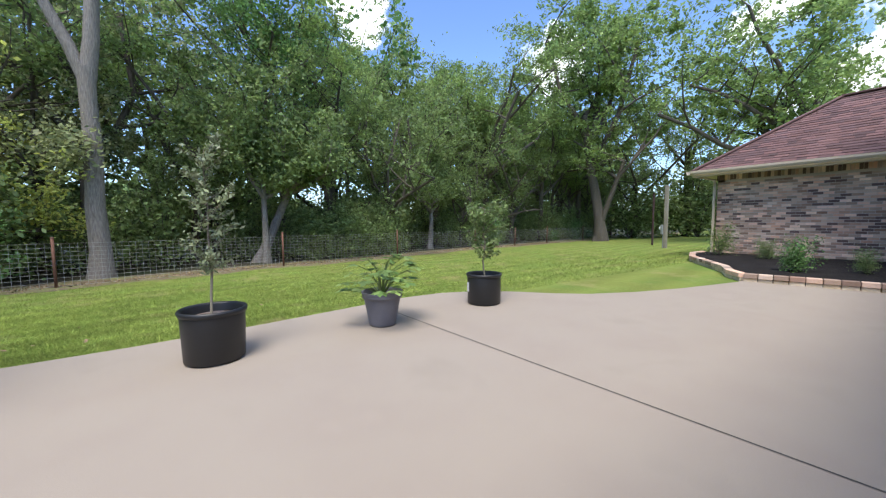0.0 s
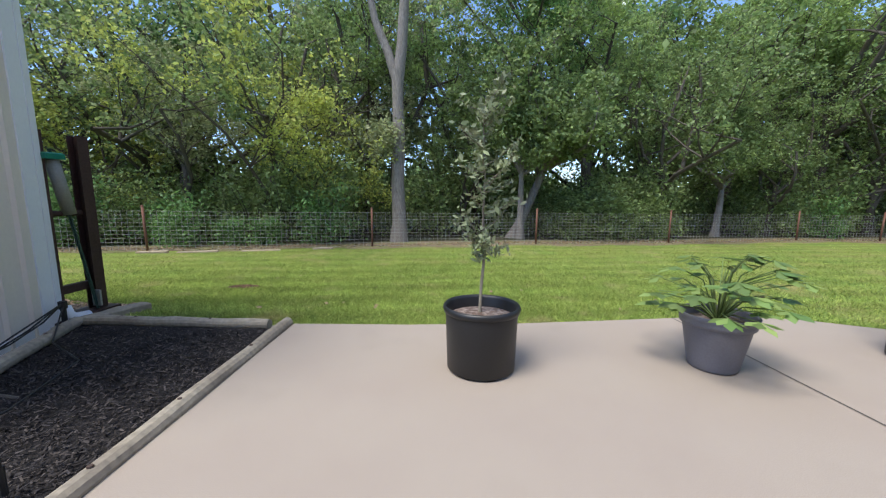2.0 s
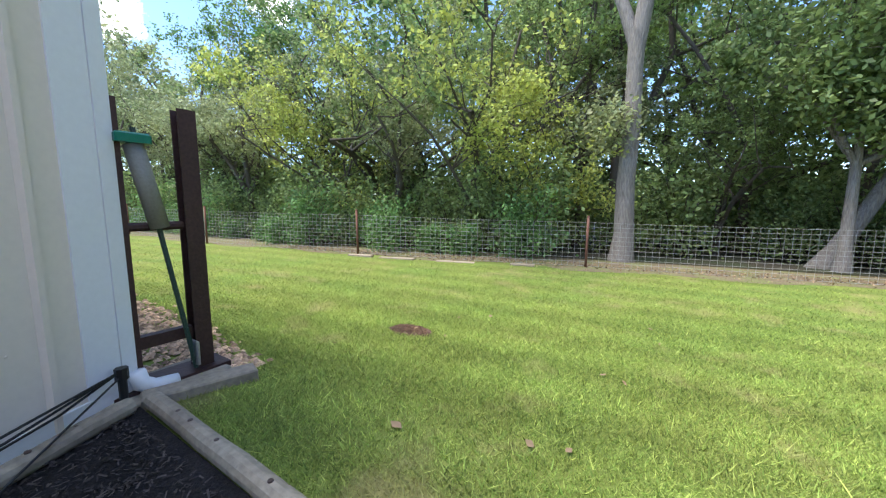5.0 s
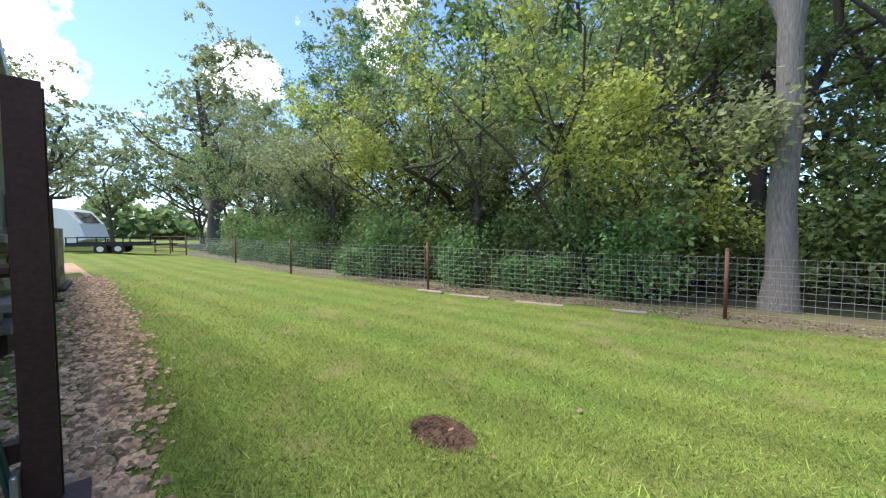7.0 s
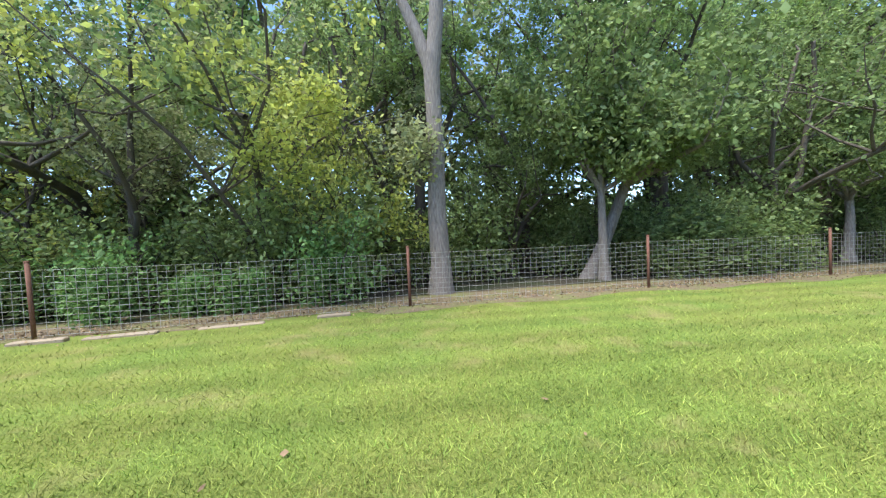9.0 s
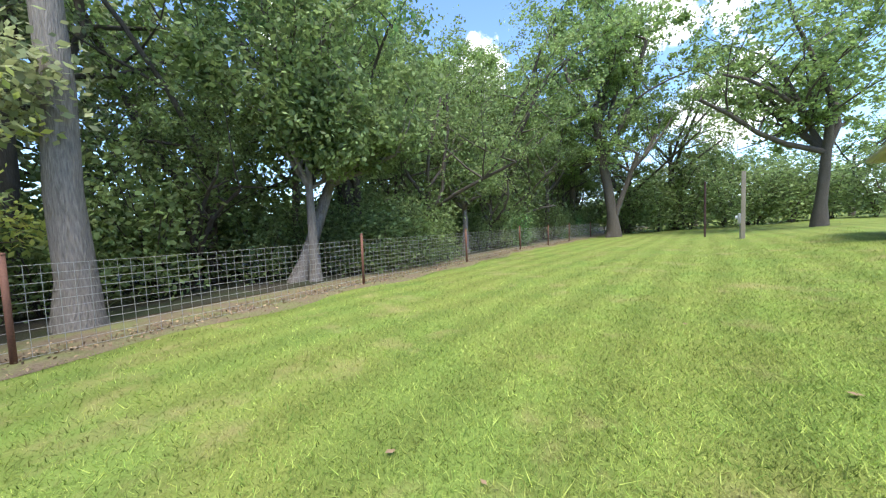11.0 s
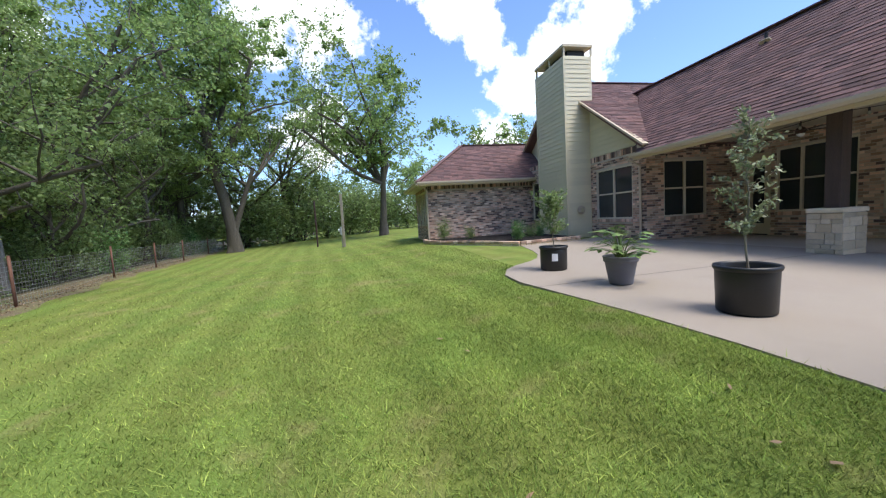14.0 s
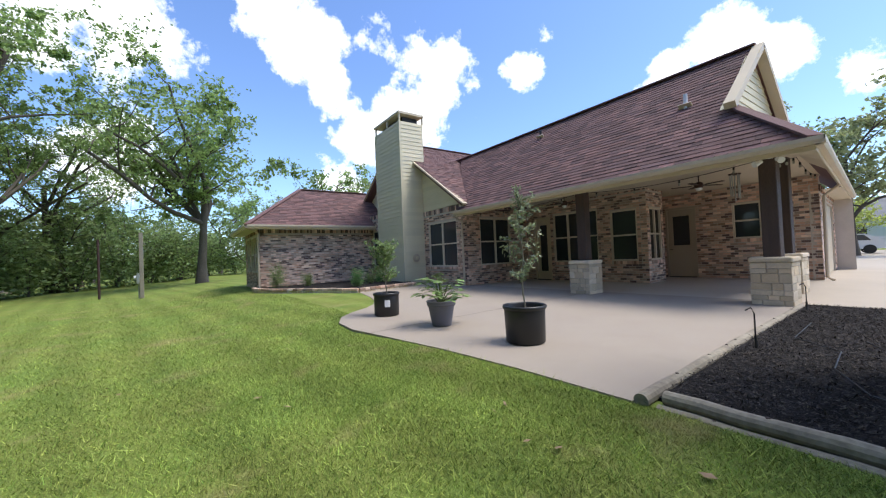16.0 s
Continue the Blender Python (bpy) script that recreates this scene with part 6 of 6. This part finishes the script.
# ---- porch fittings ----
def fan(x, y):
    f = thing("ceiling_fan", "dark bronze ceiling fan with five wooden blades", "ceiling fan", (x, y, 2.98), 20, "porch fans")
    part("rod", MB().tube([(0, 0, 0), (0, 0, -0.2)], 0.015, 8), M["rust"], f)
    part("motor", MB().lathe([(0.03, -0.16), (0.09, -0.2), (0.11, -0.27), (0.08, -0.33), (0.0, -0.34)], 20), M["rust"], f, "", True)
    part("light_bowl", MB().lathe([(0.08, -0.33), (0.07, -0.38), (0.0, -0.41)], 16), M["white"], f, "frosted glass light bowl", True)
    for k in range(5):
        part("blade", MB().box(0.14, -0.06, -0.265, 0.62, 0.06, -0.255, Matrix.Rotation(k * 1.2566, 4, "Z")), M["darkwood"], f)


fan(1.35, -3.2); fan(5.0, -2.4)
sl = thing("string_lights", "black cord of hanging bulbs along the porch eave", "string lights", (0, 0, 0))
pts = []
for (a, b) in (((7.6, -0.45), (3.1, -0.45)), ((3.1, -0.45), (-0.62, -0.6)), ((-0.62, -0.7), (-0.62, -2.9)), ((-0.62, -2.9), (-0.4, -6.3))):
    seg = [(a[0] + (b[0] - a[0]) * t, a[1] + (b[1] - a[1]) * t, zc(a[1] + (b[1] - a[1]) * t) - 0.04 - 0.12 * math.sin(math.pi * t)) for t in np.linspace(0, 1, 9)]
    part("cord", MB().tube(seg, 0.006, 5), M["black"], sl)
    for p in seg[1:8:2]:
        bulb = part("socket", MB().tube([(p[0], p[1], p[2]), (p[0], p[1], p[2] - 0.06)], 0.018, 6), M["black"], sl)
        part("bulb", MB().lathe([(0.012, p[2] - 0.06), (0.026, p[2] - 0.09), (0.018, p[2] - 0.12), (0, p[2] - 0.125)], 8, p[0], p[1]), M["clear"], bulb)
wch = thing("wind_chime", "silver tubular wind chime hanging from the porch ceiling", "wind chime", (0.4, -2.6, 2.98))
part("disc", MB().lathe([(0, -0.2), (0.12, -0.2), (0.12, -0.225), (0, -0.225)], 16), M["darkwood"], wch)
part("cord", MB().tube([(0, 0, 0), (0, 0, -0.2)], 0.004, 4), M["black"], wch)
for k in range(5):
    part("chime_tube", MB().tube([(0.09 * math.cos(k * 1.257), 0.09 * math.sin(k * 1.257), -0.23), (0.09 * math.cos(k * 1.257), 0.09 * math.sin(k * 1.257), -0.72 - 0.03 * k)], 0.014, 8), M["steel"], wch)
sp = thing("flood_light", "white twin-headed flood light under the soffit", "flood light", (-0.75, -0.25, zc(-0.25)))
for dx in (-0.1, 0.1):
    part("head", MB().tube([(dx, 0, -0.07), (dx * 1.8, 0.1, -0.12)], [0.03, 0.055], 12), M["white"], sp)
part("base", MB().lathe([(0, 0.0), (0.05, 0.0), (0.05, -0.04), (0, -0.045)], 12), M["white"], sp)
hr = thing("hose_reel", "round hose reel fixed to the cream siding", "hose reel", (10.80, 0.0, 1.1), 90)
for k in range(4):
    part("coil", MB().tube([((0.16 - k * 0.02) * math.cos(a), 0.03 + 0.02 * k, (0.16 - k * 0.02) * math.sin(a)) for a in np.linspace(0, 6.28, 20)], 0.014, 6), M["gutter"], hr)
for x, y, h in ((1.0, -1.7, 0.36), (6.0, -2.6, 0.3)):
    vz = EZ - y * 0.975
    vp = thing("roof_vent", "small pipe vent standing on the shingle roof", "vent", (x, y, vz - 0.05))
    part("pipe", MB().tube([(0, 0, -0.05), (0, 0, h)], 0.045, 10), M["white"] if x < 3 else M["black"], vp)
    part("flashing", MB().box(-0.14, -0.14, 0.02, 0.14, 0.14, 0.05, pose(0, 0, 0, 44)), M["gutter"], vp)

# ---- across the drive ----
fh = thing("far_house", "distant white house with grey roof among trees", "house", (4, -60, 0))
part("wall", MB().box(-6, -4, 0, 6, 4, 3.4), M["farwall"], fh)
part("roof", MB().add([(-6.5, 4.5, 3.3), (6.5, 4.5, 3.3), (6.5, -4.5, 3.3), (-6.5, -4.5, 3.3), (-6.5, 0, 6), (6.5, 0, 6)], [(0, 1, 5, 4), (2, 3, 4, 5), (3, 0, 4), (1, 2, 5), (0, 3, 2, 1)]), M["fargrey"], fh)
for x in (-3.5, 0, 3.5):
    part("window", MB().box(x - 0.6, 4.0, 1.0, x + 0.6, 4.03, 2.2), M["glass"], fh)
wf = thing("rail_fence", "white board rail fence across the drive", "fence", (0, 0, 0))
for k in range(9):
    part("post", MB().box(10 - k * 2.2, -36.06, 0, 10.12 - k * 2.2, -35.94, 1.2), M["white"], wf)
for z in (0.35, 0.7, 1.05):
    part("rail", MB().box(-8, -35.93, z, 10.1, -35.89, z + 0.13), M["white"], wf)
car = thing("car", "small white car parked across the drive", "car", (2.4, -31.5, 0), 10)
prof = [(-2.1, 0.35), (2.1, 0.35), (2.15, 0.75), (1.3, 0.9), (0.6, 1.4), (-1.1, 1.42), (-1.9, 1.0), (-2.15, 0.8)]
k = len(prof)
part("body", MB().add([(x, y, z) for y in (-0.85, 0.85) for x, z in prof], [tuple(range(k)), tuple(range(2 * k - 1, k - 1, -1))] + [(i, k + i, k + (i + 1) % k, (i + 1) % k) for i in range(k)]), M["white"], car)
for s in (-0.862, 0.862):
    part("side_window", MB().add([(-1.4, s, 0.95), (1.0, s, 0.95), (0.55, s, 1.33), (-1.05, s, 1.34)], [(0, 1, 2, 3)]), M["glass"], car)
    for x in (-1.3, 1.3):
        part("wheel", MB().tube([(x, s * 0.8, 0.32), (x, s * 1.02, 0.32)], 0.32, 16), M["black"], car)

# ---- lawn blades ----
def lawn_blades(n, cx, sx, sy, size, seed):
    r = np.random.default_rng(seed)
    x, y = r.normal(cx, sx, n), 5.2 + np.abs(r.normal(0, sy, n))
    edge_y = np.interp(x, [-30, -3.3, -3.2, -1.3] + [p[0] for p in PATIO[1:14]] + [9.45, 10.6, 13.8, 14.6, 30], [5.6, 5.85, 5.32, 5.30] + [p[1] + 0.01 for p in PATIO[1:14]] + [3.25, 4.0, 5.85, 5.9, 5.9])
    far = np.interp(x, FX, FY) - 0.5
    keep = (y > edge_y + np.where(x < -3.3, r.normal(0, 0.07, n), 0.0)) & (y < far) & (np.hypot((x - HOLE[0]) / 0.27, (y - HOLE[1]) / 0.19) > 1)
    x, y = x[keep], y[keep]
    n = len(x)
    z = ground_z(x, y)
    a = r.uniform(0, 2 * np.pi, n)
    h = size * r.uniform(0.5, 1.25, n)
    w = size * 0.095
    lean = r.normal(0, 0.85, (n, 2)) * h[:, None]
    b = np.stack([x, y, z - 0.004], axis=1)
    s = np.stack([np.cos(a) * w, np.sin(a) * w, np.zeros(n)], axis=1)
    top = b + np.stack([lean[:, 0], lean[:, 1], h], axis=1)
    return np.stack([b - s, b + s, top], axis=1)


near = np.concatenate([lawn_blades(480000, -0.9, 3.0, 3.1, 0.027, 1), lawn_blades(130000, 3, 9, 6.0, 0.05, 2)])
tagged(part("grass", quads_mesh("grass", near, M["blade"])), "short mown lawn grass", "grass", "", "stuff")
# fallen leaves
r = np.random.default_rng(77)
fx, fy = r.uniform(-4, 5, 26), r.uniform(5.9, 9.5, 26)
for x, y in zip(fx.tolist(), fy.tolist()):
    q = quads_mesh("fallen_leaf", leaf_quads(np.array([[0, 0, 0.03]]), 0.05, r, 0.0, 1.5) * (1, 1, 0.3), M["litter"])
    tagged(part("fallen_leaf", q), "dry brown fallen leaf on the grass", "leaf", "fallen leaves").matrix_basis = pose(x, y, float(ground_z(x, y)) + 0.02)

for row in LATE:
    lay_bricks(*row)
